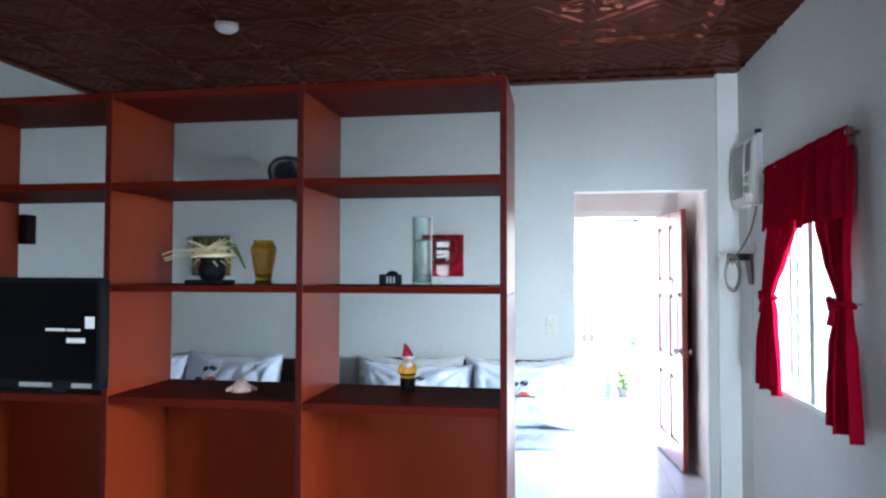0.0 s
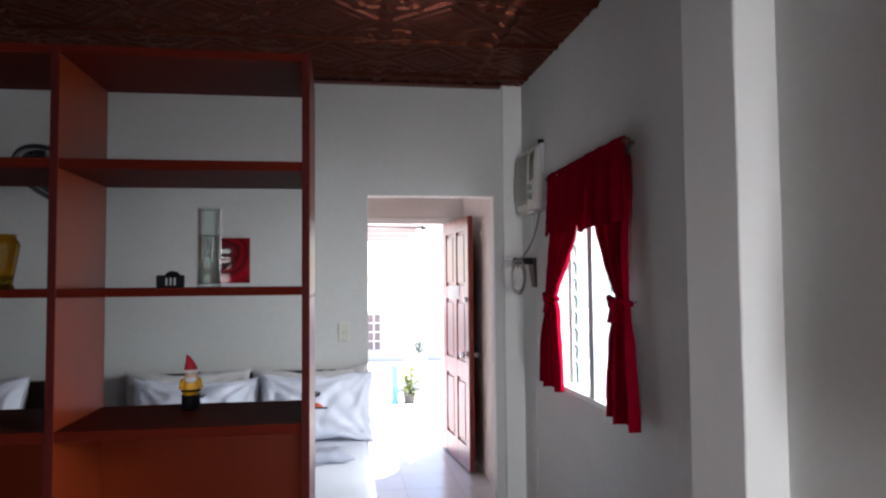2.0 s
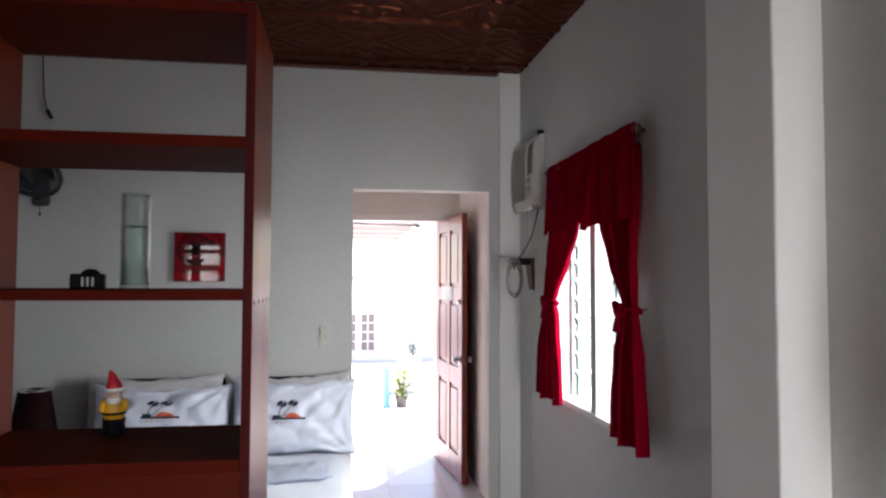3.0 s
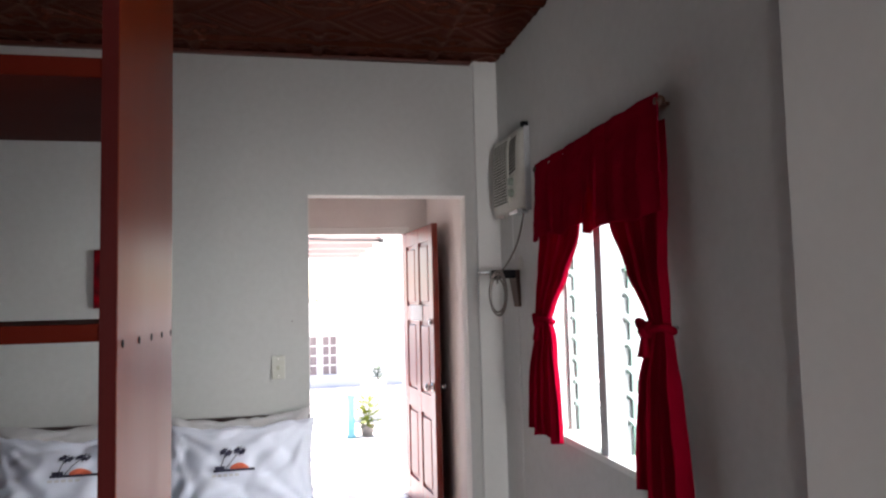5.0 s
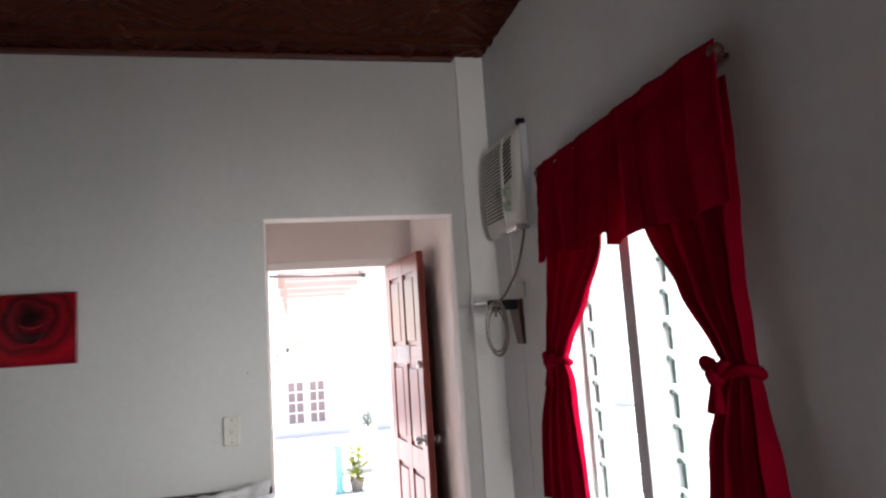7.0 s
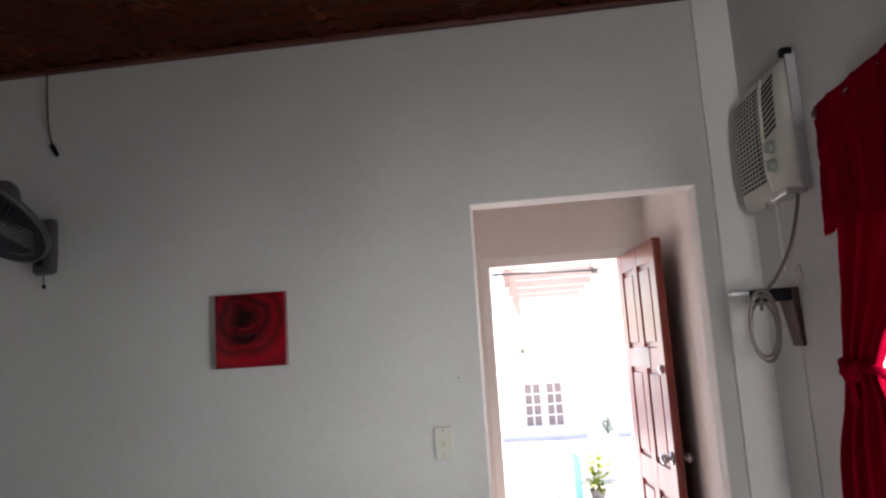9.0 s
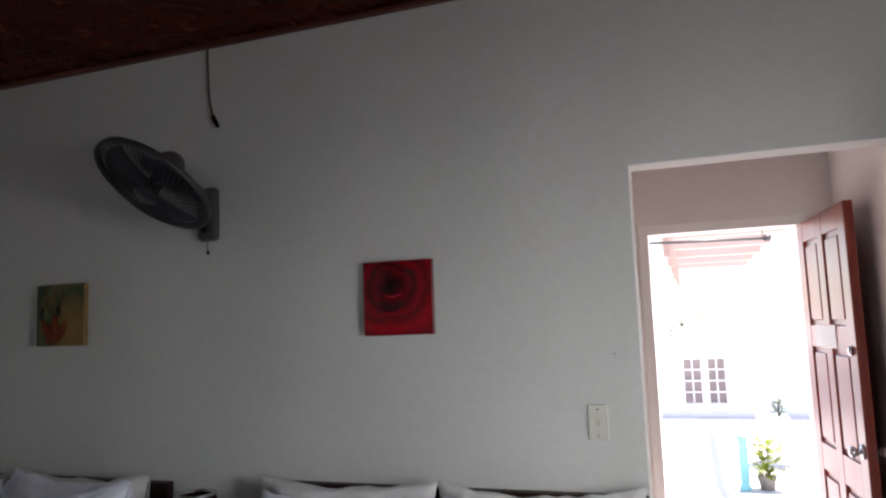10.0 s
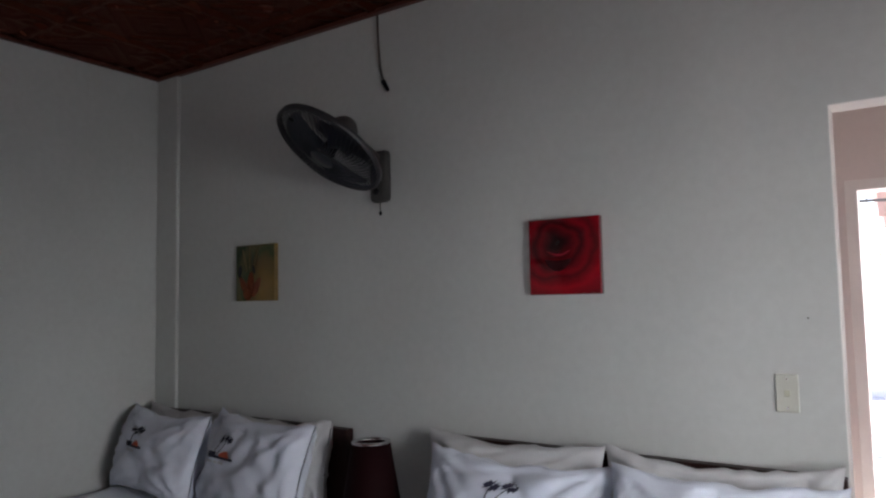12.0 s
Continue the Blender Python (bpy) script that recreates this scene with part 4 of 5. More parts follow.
def painted_arc(bm, cx, cz, w, sag, t0):
    """A crescent brush stroke, thickest in the middle."""
    def at(u, v):
        a = 2 * u - 1
        th = t0 * (1 - a * a) ** 0.7 + 0.0005
        return Vector((cx + a * w / 2, -0.0243 - 0.0002 * v, cz - sag * (1 - a * a) + (v - 0.5) * th))
    grid(bm, at, 16, 3)
    bmesh.ops.solidify(bm, geom=bm.faces[:], thickness=-0.0003)


part("petal_shadow", made(painted_arc, -0.023, -0.012, 0.100, 0.022, 0.036), CANVASDARK, rose, "dark painted fold under the centre")
part("petal_edge", made(painted_arc, -0.020, 0.020, 0.088, 0.016, 0.008), CANVASRED, rose, "brighter painted petal edge")

flower = canvas("flower_picture", 0.272, 0.270, pose(-2.233, YF, 1.645), OCHRE, "square green and orange flower canvas")
part("painted_front", made(box, -0.134, 0.132, -0.0240, -0.0222, -0.132, 0.132), FLOWERPAINT, flower, "painted green and orange flower")


def painted_petal(bm, cx, cz, length, width, lean, lift):
    """A pointed brush stroke that leans from the upright by the given degrees."""
    a = radians(lean)

    def at(u, v):
        w = width * math.sin(math.pi * (0.06 + 0.90 * u)) ** 0.8 * (v - 0.5)
        along = (u - 0.5) * length
        return Vector((cx + along * math.sin(a) + w * math.cos(a), -0.0243 - lift - 0.0002 * v, cz + along * math.cos(a) - w * math.sin(a)))
    grid(bm, at, 12, 4)
    bmesh.ops.solidify(bm, geom=bm.faces[:], thickness=-0.0003)


for k, (cx, cz, ln, wd, lean) in enumerate(((-0.030, -0.055, 0.120, 0.050, 4), (-0.075, -0.065, 0.110, 0.042, -34), (0.012, -0.070, 0.105, 0.040, 30), (-0.050, -0.098, 0.060, 0.070, 80))):
    part("orange_petal", made(painted_petal, cx, cz, ln, wd, lean, 0.0004 * k), PAINTORANGE, flower, "orange painted petal")
for k, (cx, cz, ln, wd, lean) in enumerate(((-0.070, 0.060, 0.120, 0.020, -16), (-0.035, 0.072, 0.120, 0.018, 2), (0.005, 0.065, 0.110, 0.020, 20))):
    part("pale_leaf", made(painted_petal, cx, cz, ln, wd, lean, 0.0002 * k), OCHRE, flower, "pale painted leaf stroke")
part("dark_spot", made(painted_petal, -0.105, 0.010, 0.060, 0.026, 10, 0.0002), GRILLE, flower, "black painted spot")
part("dark_spot", made(painted_petal, -0.008, 0.018, 0.050, 0.022, -20, 0.0012), GRILLE, flower, "black painted spot")


# ---------------------------------------------------------------- fixtures
sw = thing("light_switch", "ivory plastic wall switch beside the opening", "switch", at=pose(0.054, YF, 1.206))
part("plate", made(box, -0.031, 0.031, -0.009, 0, -0.056, 0.056, 0.003), PLASTIC, sw)
part("rocker", made(box, -0.008, 0.008, -0.012, -0.008, -0.010, 0.010, 0.002), OCHREPLASTIC, sw, "yellowed rocker")
for z in (-0.042, 0.042):
    part("screw", rod(bmesh.new(), (0, -0.0085, z), (0, -0.0100, z), 0.003, seg=10), CHROME, sw)

whole("wall_nail", rod(bmesh.new(), (0.12, YF - 0.012, 1.426), (0.12, YF + 0.001, 1.426), 0.0028, seg=8), CABLE, "small rusty nail in the bedroom wall", "nail")
det = thing("smoke_detector", "round white ceiling smoke detector", "detector", at=pose(-1.49, 4.39, ZC - 0.006))
part("cover", lathe(bmesh.new(), [(0, -0.042), (0.035, -0.040), (0.052, -0.028), (0.056, -0.014), (0.056, 0), (0, 0)], 28), SMOKEW, det)
part("vent_ring", lathe(bmesh.new(), [(0.0555, -0.020), (0.058, -0.018), (0.058, -0.014), (0.0555, -0.012)], 28), ACWHITE, det)

# wall fan
fan = thing("wall_fan", "grey wall fan tilted down on its bracket", "fan", at=pose(-1.455, YF, 2.03))
bm = bmesh.new()
box(bm, -0.045, 0.045, -0.045, 0, -0.12, 0.10, 0.018)
part("bracket", bm, FANLIGHT, fan, "grey wall bracket")
bm = lathe(bmesh.new(), [(0, 0), (0.014, 0), (0.014, 0.006), (0, 0.008)], 14, m=Matrix.Translation((-0.005, -0.045, -0.075)) @ Matrix.Rotation(radians(90), 4, "X"))
part("speed_knob", bm, BLACK, fan)
bm = tube(bmesh.new(), [(0, -0.03, 0.06), (-0.004, -0.12, 0.10), (0.006, -0.24, 0.135)], 0.018, 12)
part("arm", bm, FANLIGHT, fan)
FAN_C = Vector((-0.012, -0.320, 0.058))
FAN_N = Vector((-0.216, -0.555, -0.805)).normalized()
FM = Matrix.Translation(FAN_C) @ FAN_N.to_track_quat("Z", "Y").to_matrix().to_4x4() @ Matrix.Scale(0.965, 4)
bm = lathe(bmesh.new(), [(0, -0.16), (0.035, -0.155), (0.055, -0.13), (0.058, -0.07), (0.05, -0.05), (0, -0.048)], 24, m=FM)
part("motor", bm, FANLIGHT, fan, "grey motor housing")
bm = lathe(bmesh.new(), [(0.230, -0.014), (0.240, -0.010), (0.241, 0.010), (0.230, 0.014), (0.226, 0)], 48, m=FM)
part("rim", bm, FANRIM, fan, "dark grey guard rim")
for side, mat in ((1, FANGREY), (-1, FANGREY)):
    for k in range(64):
        a = math.tau * k / 64
        pr = [(0.05, 0.055), (0.12, 0.050), (0.19, 0.034), (0.230, 0.004)]
        pts = [FM @ Vector((r * math.cos(a + 0.12 * i), r * math.sin(a + 0.12 * i), side * z)) for i, (r, z) in enumerate(pr)]
        part("guard_wire", tube(bmesh.new(), pts, 0.0020, 4, 3), mat, fan)
bm = lathe(bmesh.new(), [(0, 0.060), (0.048, 0.058), (0.055, 0.052), (0, 0.050)], 24, m=FM)
part("badge", bm, FANGREY, fan, "round badge on the guard")
for k in range(3):
    bm = bmesh.new()

    def blade(u, v, k=k):
        a = math.tau * k / 3 + (v - 0.5) * (0.9 + 0.7 * u)
        r = 0.03 + 0.17 * u
        return FM @ Vector((r * math.cos(a), r * math.sin(a), 0.022 * (v - 0.5) * (1 - 0.3 * u)))
    grid(bm, blade, 10, 10)
    bmesh.ops.solidify(bm, geom=bm.faces[:], thickness=0.002)
    part("fan_blade", bm, FANBLADE, fan)
part("hub", lathe(bmesh.new(), [(0, -0.05), (0.028, -0.05), (0.032, 0.02), (0, 0.028)], 20, m=FM), BLACK, fan)
bm = tube(bmesh.new(), [(-0.005, -0.02, -0.115), (-0.006, -0.021, -0.14), (-0.005, -0.02, -0.155)], 0.002, 6)
lathe(bm, [(0, -0.012), (0.006, -0.008), (0.006, 0.004), (0, 0.008)], 10, (-0.005, -0.02, -0.162))
part("pull_cord", bm, BLACK, fan)

wire = thing("ceiling_wire", "loose grey wire hanging from the ceiling with a plug", "wire", at=pose(-1.47, YF - 0.012, 0))
part("cord", tube(bmesh.new(), [(0, 0, 2.735), (0.004, -0.002, 2.62), (0.012, 0, 2.50), (0.030, 0, 2.425)], 0.0045, 8), CABLE, wire)
part("plug", rod(bmesh.new(), (0.028, 0, 2.430), (0.055, -0.004, 2.385), 0.011, 0.008, 10), BLACK, wire, "dark loose connector")

# air conditioner
AY0, AY1, AZ0, AZ1 = 5.200, 5.625, 1.915, 2.285
ac = thing("air_conditioner", "yellowed white window air conditioner through the wall", "air conditioner", at=pose(XR, 0, 0))


def ac_front(y, z):
    """How far the rounded front stands out from the wall."""
    u, v = (y - AY0) / (AY1 - AY0), (z - AZ0) / (AZ1 - AZ0)
    side = 0.054 + 0.024 * u - 0.022 * max(0.0, (u - 0.82) / 0.18) ** 2 - 0.022 * max(0.0, (0.10 - u) / 0.10) ** 2
    return side * (1 - 0.22 * (2 * v - 1) ** 4) + 0.006 * (1 - v)


def ac_body(bm):
    grid(bm, lambda u, v: Vector((-ac_front(AY0 + (AY1 - AY0) * u, AZ0 + (AZ1 - AZ0) * v), AY0 + (AY1 - AY0) * u, AZ0 + (AZ1 - AZ0) * v)), 28, 28)
    r = bmesh.ops.extrude_edge_only(bm, edges=[e for e in bm.edges if e.is_boundary])
    for v in r["geom"]:
        if isinstance(v, bmesh.types.BMVert):
            v.co.x = 0.02
            v.co.y += 0.006 * (1 if v.co.y < 5.4 else -1)


def ac_bar(bm, a, b, size, out, n=9, deep=0.012):
    """One bar that follows the front from a to b, each (y, z); size: its width across."""
    upright = abs(b[1] - a[1]) > abs(b[0] - a[0])
    rings = []
    for k in range(n + 1):
        y, z = a[0] + (b[0] - a[0]) * k / n, a[1] + (b[1] - a[1]) * k / n
        dy, dz = (size, 0) if upright else (0, size)
        x0, x1 = -ac_front(y, z), -ac_front(y + dy, z + dz)
        rings.append([bm.verts.new(v) for v in ((x0 - out, y, z), (x1 - out, y + dy, z + dz), (x1 + deep, y + dy, z + dz), (x0 + deep, y, z))])
    for p, q in zip(rings, rings[1:]):
        for k in range(4):
            bm.faces.new((p[k], p[(k + 1) % 4], q[(k + 1) % 4], q[k]))
    bm.faces.new(rings[0][::-1])
    bm.faces.new(rings[-1])
    bmesh.ops.recalc_face_normals(bm, faces=bm.faces[:])


part("casing", made(ac_body), ACWHITE, ac)
GY0, GY1 = AY0 + 0.165, AY1 - 0.018
for k in range(21):
    z = AZ0 + 0.048 + 0.0144 * k
    part("intake_slot", made(ac_bar, (GY0, z), (GY1, z), 0.0088, 0.0012), GRILLE, ac, "dark slot of the front grille")
for k in range(9):
    y = GY0 + (GY1 - GY0) * (k + 0.5) / 9 - 0.0013
    part("grille_rib", made(ac_bar, (y, AZ0 + 0.046), (y, AZ0 + 0.352), 0.0026, 0.0026, 12, 0.004), ACWHITE, ac, "thin upright rib of the grille")
part("front_band", made(ac_bar, (AY0 + 0.140, AZ0 + 0.012), (AY0 + 0.140, AZ1 - 0.012), 0.017, 0.005, 16, 0.004), PLASTIC, ac, "raised upright band beside the grille")
for k in range(10):
    z = AZ0 + 0.185 + 0.0165 * k
    part("outlet_slot", made(ac_bar, (AY0 + 0.048, z), (AY0 + 0.132, z - 0.0134), 0.0095, 0.0012, 5), GRILLE, ac, "dark slanted air outlet slot")
panel = part("control_panel", made(ac_bar, (AY0 + 0.050, AZ0 + 0.050), (AY0 + 0.050, AZ0 + 0.164), 0.082, 0.0022, 8), PLASTIC, ac, "ivory control panel")
for z in (AZ0 + 0.080, AZ0 + 0.133):
    bm = lathe(bmesh.new(), [(0, 0), (0.020, 0), (0.019, 0.006), (0.016, 0.016), (0, 0.017)], 18, m=Matrix.Translation((-ac_front(AY0 + 0.088, z) - 0.002, AY0 + 0.088, z)) @ Matrix.Rotation(radians(-90), 4, "Y"))
    box(bm, -ac_front(AY0 + 0.088, z) - 0.024, -ac_front(AY0 + 0.088, z) - 0.016, AY0 + 0.085, AY0 + 0.091, z - 0.016, z + 0.016, 0.001)
    part("control_knob", bm, KNOBGREEN, panel, "grey-green control knob")
part("wall_collar", made(box, -0.034, -0.001, AY0 - 0.014, AY0 - 0.002, AZ0 - 0.010, AZ1 + 0.012, 0.003), WINFRAME, ac, "grey metal flange beside the unit")
part("wall_collar", made(box, -0.020, -0.001, AY0 - 0.002, AY1 + 0.008, AZ1 + 0.002, AZ1 + 0.012, 0.003), WINFRAME, ac, "grey metal flange above the unit")
part("corner_cap", made(box, -0.045, -0.012, AY0 - 0.016, AY0 + 0.012, AZ1 + 0.001, AZ1 + 0.024, 0.005), BLACK, ac, "black corner clip")
part("drip_edge", made(box, -0.070, -0.012, AY0 + 0.018, AY0 + 0.145, AZ0 - 0.020, AZ0 - 0.001, 0.004), CHROME, ac, "metal drip edge")
for y, h in ((AY0 + 0.17, 0.024), (AY0 + 0.27, 0.016)):
    part("drain_spout", rod(bmesh.new(), (-0.045, y, AZ0 + 0.004), (-0.048, y, AZ0 - h), 0.010, 0.008, 12), ACWHITE, ac, "short white drain spout")
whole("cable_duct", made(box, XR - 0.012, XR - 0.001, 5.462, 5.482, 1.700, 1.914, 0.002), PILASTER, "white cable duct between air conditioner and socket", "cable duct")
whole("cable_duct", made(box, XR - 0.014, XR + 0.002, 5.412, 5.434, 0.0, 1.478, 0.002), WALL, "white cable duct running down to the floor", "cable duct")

sock = thing("power_socket", "brown wall socket with a plugged-in grey cable", "socket", at=pose(XR, 5.455, 1.57))
bm = made(box, -0.035, 0, -0.075, 0.05, -0.10, 0.075, 0.004)
for v in bm.verts:
    if v.co.z < 0 and v.co.y > 0:
        v.co.y -= 0.045
    if v.co.z < 0:
        v.co.x = v.co.x * 0.6
part("backplate", bm, SOCKETWOOD, sock, "brown wooden backplate tapering downwards")
part("cable_clip", tube(bmesh.new(), [(-0.004, -0.06, 0.08), (-0.012, -0.075, 0.13), (-0.012, -0.105, 0.13), (-0.010, -0.115, 0.075)], 0.0035, 6), PLASTIC, sock, "bent ivory cable clip")
part("cover_plate", made(box, -0.012, 0, -0.085, -0.049, 0.01, 0.12, 0.003), PLASTIC, sock, "ivory cover plate")
part("plug", made(box, -0.15, -0.03, -0.075, -0.035, 0.035, 0.075, 0.008), BLACK, sock, "dark adaptor plugged into the socket")
part("plug_tip", made(box, -0.205, -0.15, -0.068, -0.044, 0.058, 0.072, 0.005), ALUMINIUM, sock, "bright metal end of the adaptor")
cab = thing("power_cable", "coiled grey cable hanging below the air conditioner", "cable", at=pose(XR, 0, 0))
bm = tube(bmesh.new(), [(-0.03, 5.235, 1.925), (-0.035, 5.24, 1.87), (-0.055, 5.275, 1.76), (-0.09, 5.325, 1.67), (-0.125, 5.355, 1.62), (-0.13, 5.36, 1.58)], 0.005, 8)
part("lead", bm, CABLE, cab)
for k, (q, dz, dy, tw) in enumerate(((0.034, 0.0, 0.0, 0.1), (0.028, -0.004, 0.006, -0.25), (0.037, 0.006, -0.008, 0.4))):
    pts = [(-0.135 + 1.2 * q * math.sin(a), 5.335 + dy + tw * q * math.sin(a), 1.530 + dz + q * 2.8 * math.cos(a)) for a in (math.tau * j / 12 for j in range(13))]
    part("coil_loop", tube(bmesh.new(), pts, 0.0046, 8, 4), CABLE, cab, "hanging loop of cable")


# ---------------------------------------------------------------- outside
whole("ground", made(box, -400, 400, YD + 0.14, 800, -0.22, -0.10), CONCRETE, "sunlit pale concrete ground reaching the horizon", "ground", kind="structure")
whole("porch_floor", made(box, -1.6, 2.6, YD + 0.141, 10.2, -0.10, -0.02, 0.006), CONCRETE, "pale porch floor outside the door", "floor", kind="structure")
whole("ground_south", made(box, -400, XR + WT, -400, YB - WT, -0.22, -0.10), CONCRETE, "sunlit pale concrete ground behind the house", "ground", kind="structure")
whole("ground_east", made(box, XR + WT, 400, -400, YD + 0.14, -0.22, -0.10), CONCRETE, "sunlit pale concrete ground beside the house", "ground", kind="structure")

# unseen overhang, added to keep direct sun out of the east windows
whole("eaves", made(box, XR + WT, XR + WT + 0.75, YB - WT, YD + 0.14, ZC + 0.0, ZC + 0.08, 0.006), OUTWHITE, "unseen white overhang along the east wall, added to block sun", "eaves", kind="structure")
porch = thing("porch_roof", "open porch frame of painted beams outside the door", "roof", kind="structure")
for x0 in (1.22, -2.16):
    part("edge_beam", made(box, x0, x0 + 0.08, YD + 0.15, 15.4, 2.40, 2.48, 0.004), OUTPINK, porch)
for k in range(6):
    y = 9.25 + 1.1 * k
    part("beam", made(box, 0.20, 1.22, y, y + 0.12, 2.29, 2.40, 0.004), PORCHPALE, porch, "pale painted cross beam")
    part("purlin", made(box, 0.20, 1.22, y + 0.5, y + 0.55, 2.41, 2.46, 0.004), PORCHPALE, porch, "pale painted batten")
    part("bracket", made(box, 0.185, 0.245, y + 0.02, y + 0.08, 2.03, 2.29, 0.004), OUTPINK, porch, "short hanging bracket")
part("side_beam", made(box, 0.10, 0.17, YD + 0.15, 15.4, 2.33, 2.43, 0.004), PORCHPALE, porch, "pale painted side beam")
for y in (8.6, 12.0, 15.2):
    part("roof_post", made(box, -2.15, -2.03, y, y + 0.12, -0.10, 2.40, 0.006), OUTWHITE, porch)
bm = rod(bmesh.new(), (-0.2, 8.95, 2.125), (0.93, 8.95, 2.095), 0.011)
for x in (0.135, 0.90):
    rod(bm, (x, 8.95, 2.10), (x, 8.95, 2.335 if x < 0.5 else 2.42), 0.004, seg=8)
rod(bm, (0.91, 8.95, 2.096), (0.955, 8.95, 2.095), 0.024, 0.024, 12)
box(bm, 0.13, 1.23, 8.94, 8.96, 2.42, 2.44)
part("hanging_rail", bm, FANLIGHT, porch, "thin round rail hung from the first beam")

gwall = thing("garden_wall", "low white garden wall with two grey barred openings", "wall")
part("wall_body", made(wall_with_holes, "y", 16.0, 16.2, -6, 8, -0.1, 0.90, [(0.17, 0.46, 0.10, 0.85), (0.56, 0.84, 0.10, 0.85)]), OUTWHITE, gwall)
part("coping", made(box, -6, 8, 15.98, 16.22, 0.90, 0.94, 0.01), OUTWHITE, gwall)
for x0, x1 in ((0.17, 0.46), (0.56, 0.84)):
    part("dark_panel", made(box, x0, x1, 16.12, 16.14, 0.10, 0.85), DARKGLASS, gwall, "grey panel behind the bars")
    for q in range(3):
        xx = x0 + (x1 - x0) * q / 2
        part("bar", made(box, xx - 0.012, xx + 0.012, 16.07, 16.10, 0.10, 0.85), OUTWHITE, gwall)
    for q in range(5):
        part("bar", made(box, x0, x1, 16.065, 16.095, 0.10 + 0.1875 * q - 0.012, 0.10 + 0.1875 * q + 0.012), OUTWHITE, gwall)

whole("garden_pillar", made(box, 0.98, 1.30, 11.9, 12.22, -0.10, 0.42, 0.012), OUTWHITE, "white painted garden pillar beside the plant", "pillar")
bush = thing("garden_bush", "small dark green bush on a white pillar", "bush", at=pose(1.20, 12.06, 0.36))
bm = bmesh.new()
rnd = random.Random(21)
for k in range(110):
    a, z = rnd.uniform(0, math.tau), rnd.uniform(0.06, 0.22)
    rr = rnd.uniform(0, 0.11) * (1.2 - 4 * z)
    c = Vector((rr * math.cos(a), rr * math.sin(a), z))
    d = Vector((math.cos(a), math.sin(a), rnd.uniform(0, 1.0))).normalized() * rnd.uniform(0.04, 0.08)
    w = d.cross(Vector((0, 0, 1))).normalized() * 0.014
    bm.faces.new([bm.verts.new(c + o) for o in (Vector((0, 0, 0)), d * 0.5 + w, d, d * 0.5 - w)])
part("leaves", bm, BUSHGREEN, bush, "small dark green leaves")
part("stem", rod(bmesh.new(), (0, 0, 0.05), (0.01, 0, 0.2), 0.012, 0.005, 8), DARKWOOD, bush)

# leafy twigs of a tree that stands behind the low wall
tree = thing("garden_tree", "slender tree with sparse dark green leaves", "tree", at=pose(-0.20, 17.2, -0.10))
bm = rod(bmesh.new(), (0, 0, 0), (0.05, 0, 1.2), 0.05, 0.035, 10, False)
rod(bm, (0.05, 0, 1.2), (-0.02, 0, 2.6), 0.035, 0.015, 8)
limbs = [((0.05, 0, 1.15), (0.35, -0.05, 1.62)), ((0.04, 0, 1.35), (0.72, 0.0, 1.78)), ((0.03, 0, 1.5), (-0.5, 0.1, 2.0)), ((0.0, 0, 2.0), (0.4, 0.2, 2.5)), ((0.35, -0.05, 1.62), (0.95, 0.0, 1.72))]
for a, b in limbs:
    rod(bm, a, b, 0.014, 0.006, 6)
part("trunk", bm, CONCRETE, tree, "pale grey bark")
bm = bmesh.new()
rnd = random.Random(33)
for a, b in limbs:
    for k in range(26):
        c = Vector(a).lerp(Vector(b), rnd.uniform(0.35, 1.05)) + Vector((rnd.gauss(0, 0.06), rnd.gauss(0, 0.06), rnd.gauss(0, 0.05)))
        d = Vector((rnd.uniform(-1, 1), rnd.uniform(-1, 1), rnd.uniform(-0.9, 0.3))).normalized() * rnd.uniform(0.08, 0.15)
        w = d.cross(Vector((0, 0, 1))).normalized() * 0.025
        bm.faces.new([bm.verts.new(c + o) for o in (Vector((0, 0, 0)), d * 0.5 + w, d, d * 0.5 - w)])
tagged(part("crown", bm, BUSHGREEN, tree, "sparse dark green leaves"), kind="stuff")

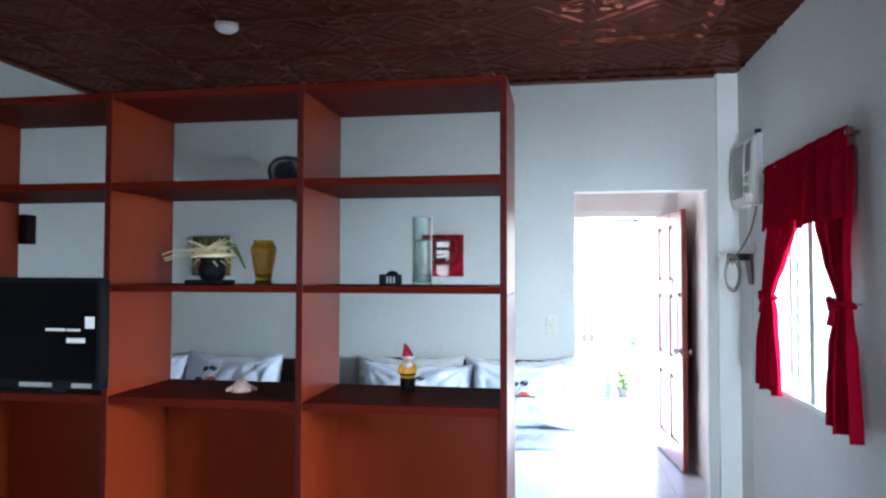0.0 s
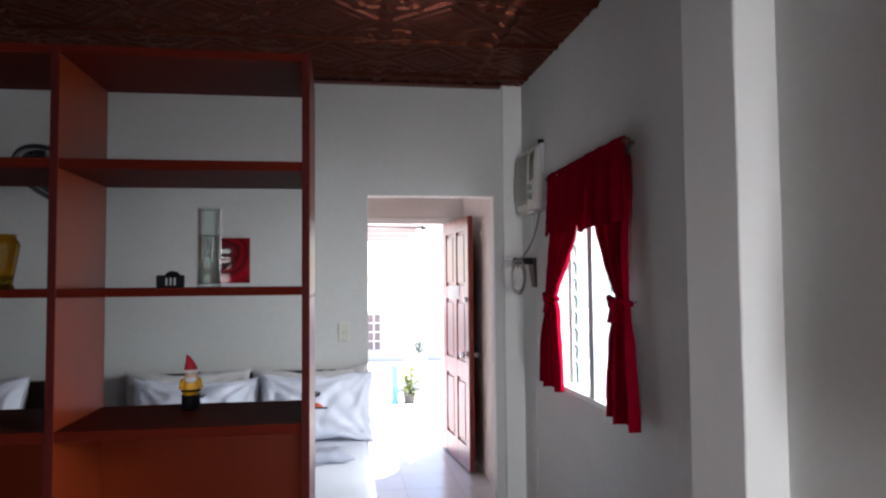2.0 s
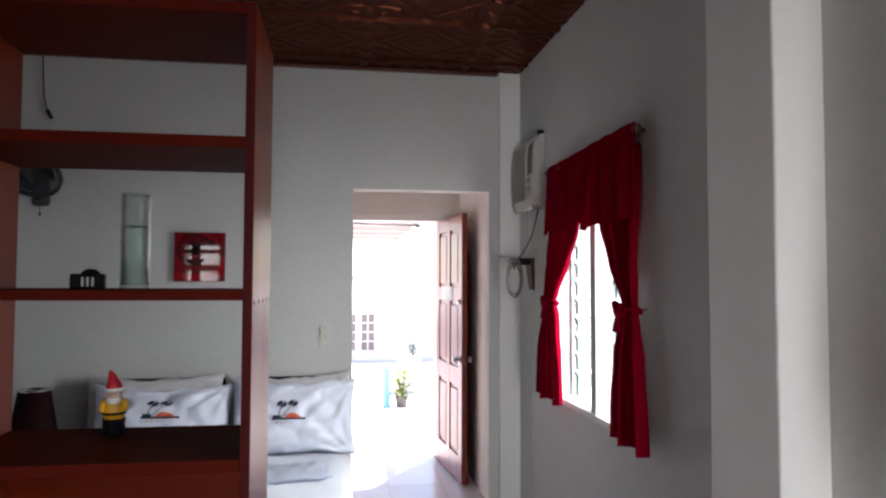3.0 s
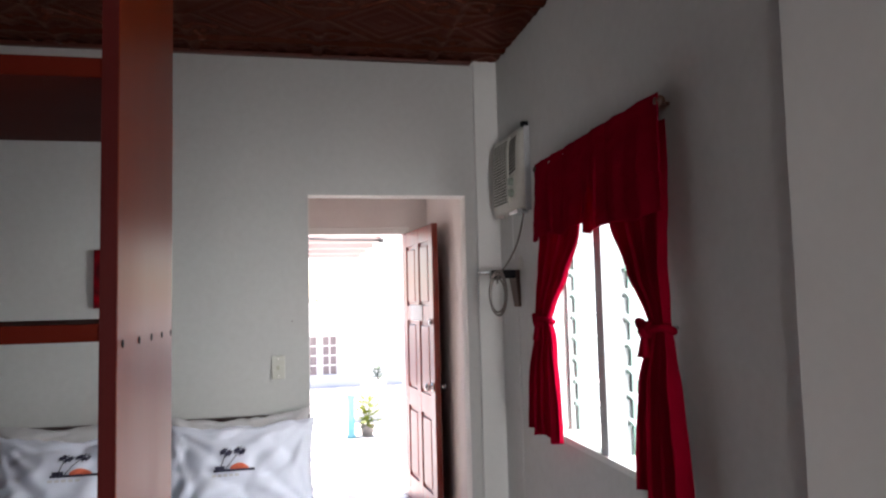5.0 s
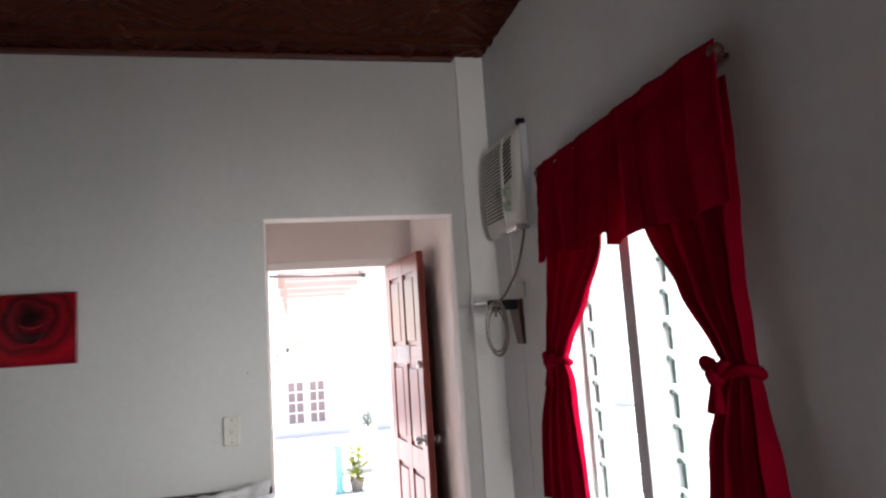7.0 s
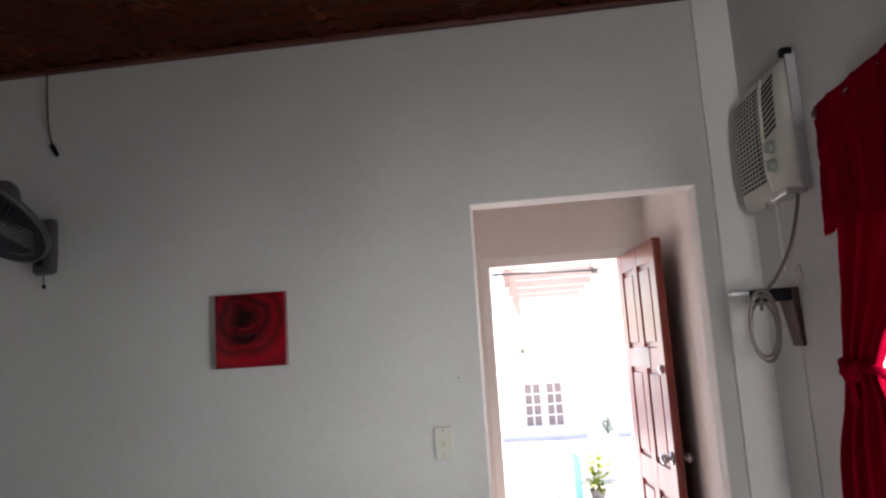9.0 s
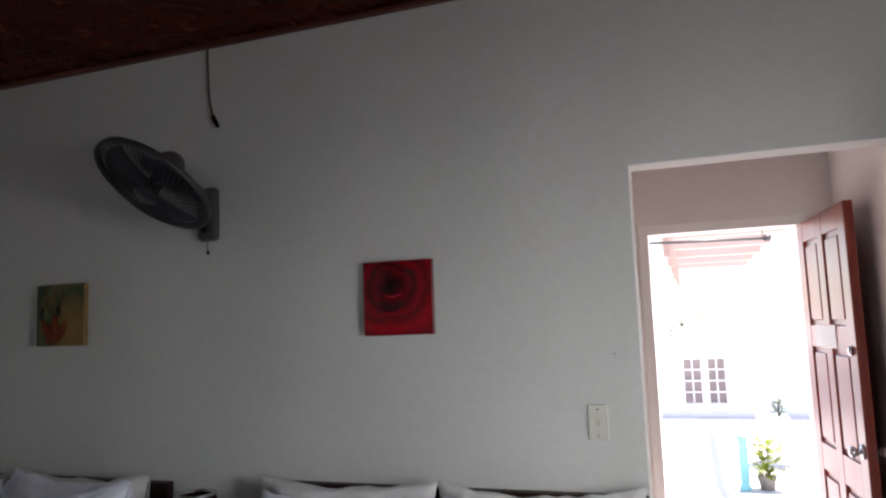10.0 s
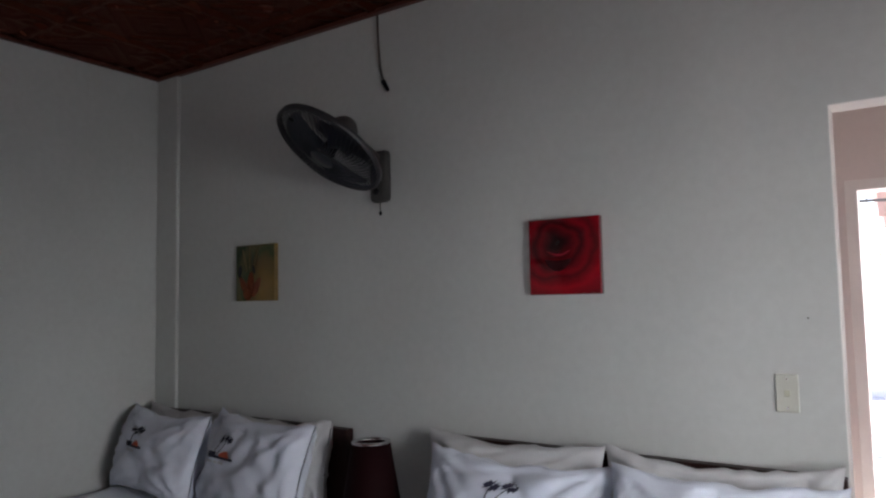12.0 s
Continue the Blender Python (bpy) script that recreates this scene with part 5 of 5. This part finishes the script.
whole("garden_post", lathe(bmesh.new(), [(0, 0), (0.055, 0), (0.055, 0.03), (0.042, 0.04), (0.042, 0.46), (0.05, 0.47), (0.05, 0.50), (0, 0.51)], 18), TEAL, "short teal painted garden post", "post", at=pose(0.735, 10.7, -0.10))
plant = thing("potted_plant", "yellow-green leafy plant in a grey pot", "plant", at=pose(0.93, 10.75, -0.10))
part("pot", lathe(bmesh.new(), [(0, 0), (0.06, 0), (0.085, 0.12), (0.09, 0.13), (0.075, 0.13), (0.07, 0.10), (0, 0.10)], 20), TERRACOTTA, plant)
bm = bmesh.new()
rnd = random.Random(9)
for k in range(240):
    a, rr, z = rnd.uniform(0, math.tau), rnd.uniform(0, 0.14), rnd.uniform(0.10, 0.46)
    c = Vector((rr * math.cos(a), rr * math.sin(a), z))
    d = Vector((math.cos(a), math.sin(a), rnd.uniform(-0.3, 0.9))).normalized() * rnd.uniform(0.06, 0.10)
    s = d.cross(Vector((0, 0, 1))).normalized() * 0.022
    bm.faces.new([bm.verts.new(c + o) for o in (Vector((0, 0, 0)), d * 0.5 + s, d, d * 0.5 - s)])
for k in range(6):
    a = math.tau * k / 6
    rod(bm, (0, 0, 0.10), (0.05 * math.cos(a), 0.05 * math.sin(a), 0.38), 0.004, 0.002, 6)
part("foliage", bm, FOLIAGE, plant, "small yellow-green leaves")


# ---------------------------------------------------------------- floor tiles
whole("floor", made(box, XL, XR + 0.1, YB, YF + 0.05, -0.05, -0.003), GROUT, "dark red-brown tiled room floor", "floor", kind="structure")
whole("floor_passage", made(box, -0.20, XR, YF + 0.05, YD + 0.14, -0.05, -0.003), GROUT, "pale glossy tiled passage floor", "floor", kind="structure")
F = 0.40


def lay_tiles(floor_ob, mat, x_lo, x_hi, y_lo, y_hi):
    shared = None
    for i in range(-8, 4):
        for j in range(-5, 21):
            x0, y0 = 0.1 + F * i, 0.15 + F * j
            x1, y1 = min(x0 + F, x_hi), min(y0 + F, y_hi)
            x0, y0 = max(x0, x_lo), max(y0, y_lo)
            if x1 - x0 < 0.02 or y1 - y0 < 0.02:
                continue
            full = abs(x1 - x0 - F) < 1e-4 and abs(y1 - y0 - F) < 1e-4
            if full and shared is not None:
                ob = new("tile", shared)
            else:
                ob = part("tile", made(box, 0.0015, x1 - x0 - 0.0015, 0.0015, y1 - y0 - 0.0015, -0.008, 0.0), mat)
                if full:
                    shared = ob.data
            ob.location = (x0, y0, 0)
            ob.parent = floor_ob


lay_tiles(bpy.data.objects["floor"], ROOMTILE, XL + 0.002, XR + 0.08, YB + 0.002, YF + 0.049)
lay_tiles(bpy.data.objects["floor_passage"], TILE, -0.198, XR - 0.002, YF + 0.051, YD + 0.138)
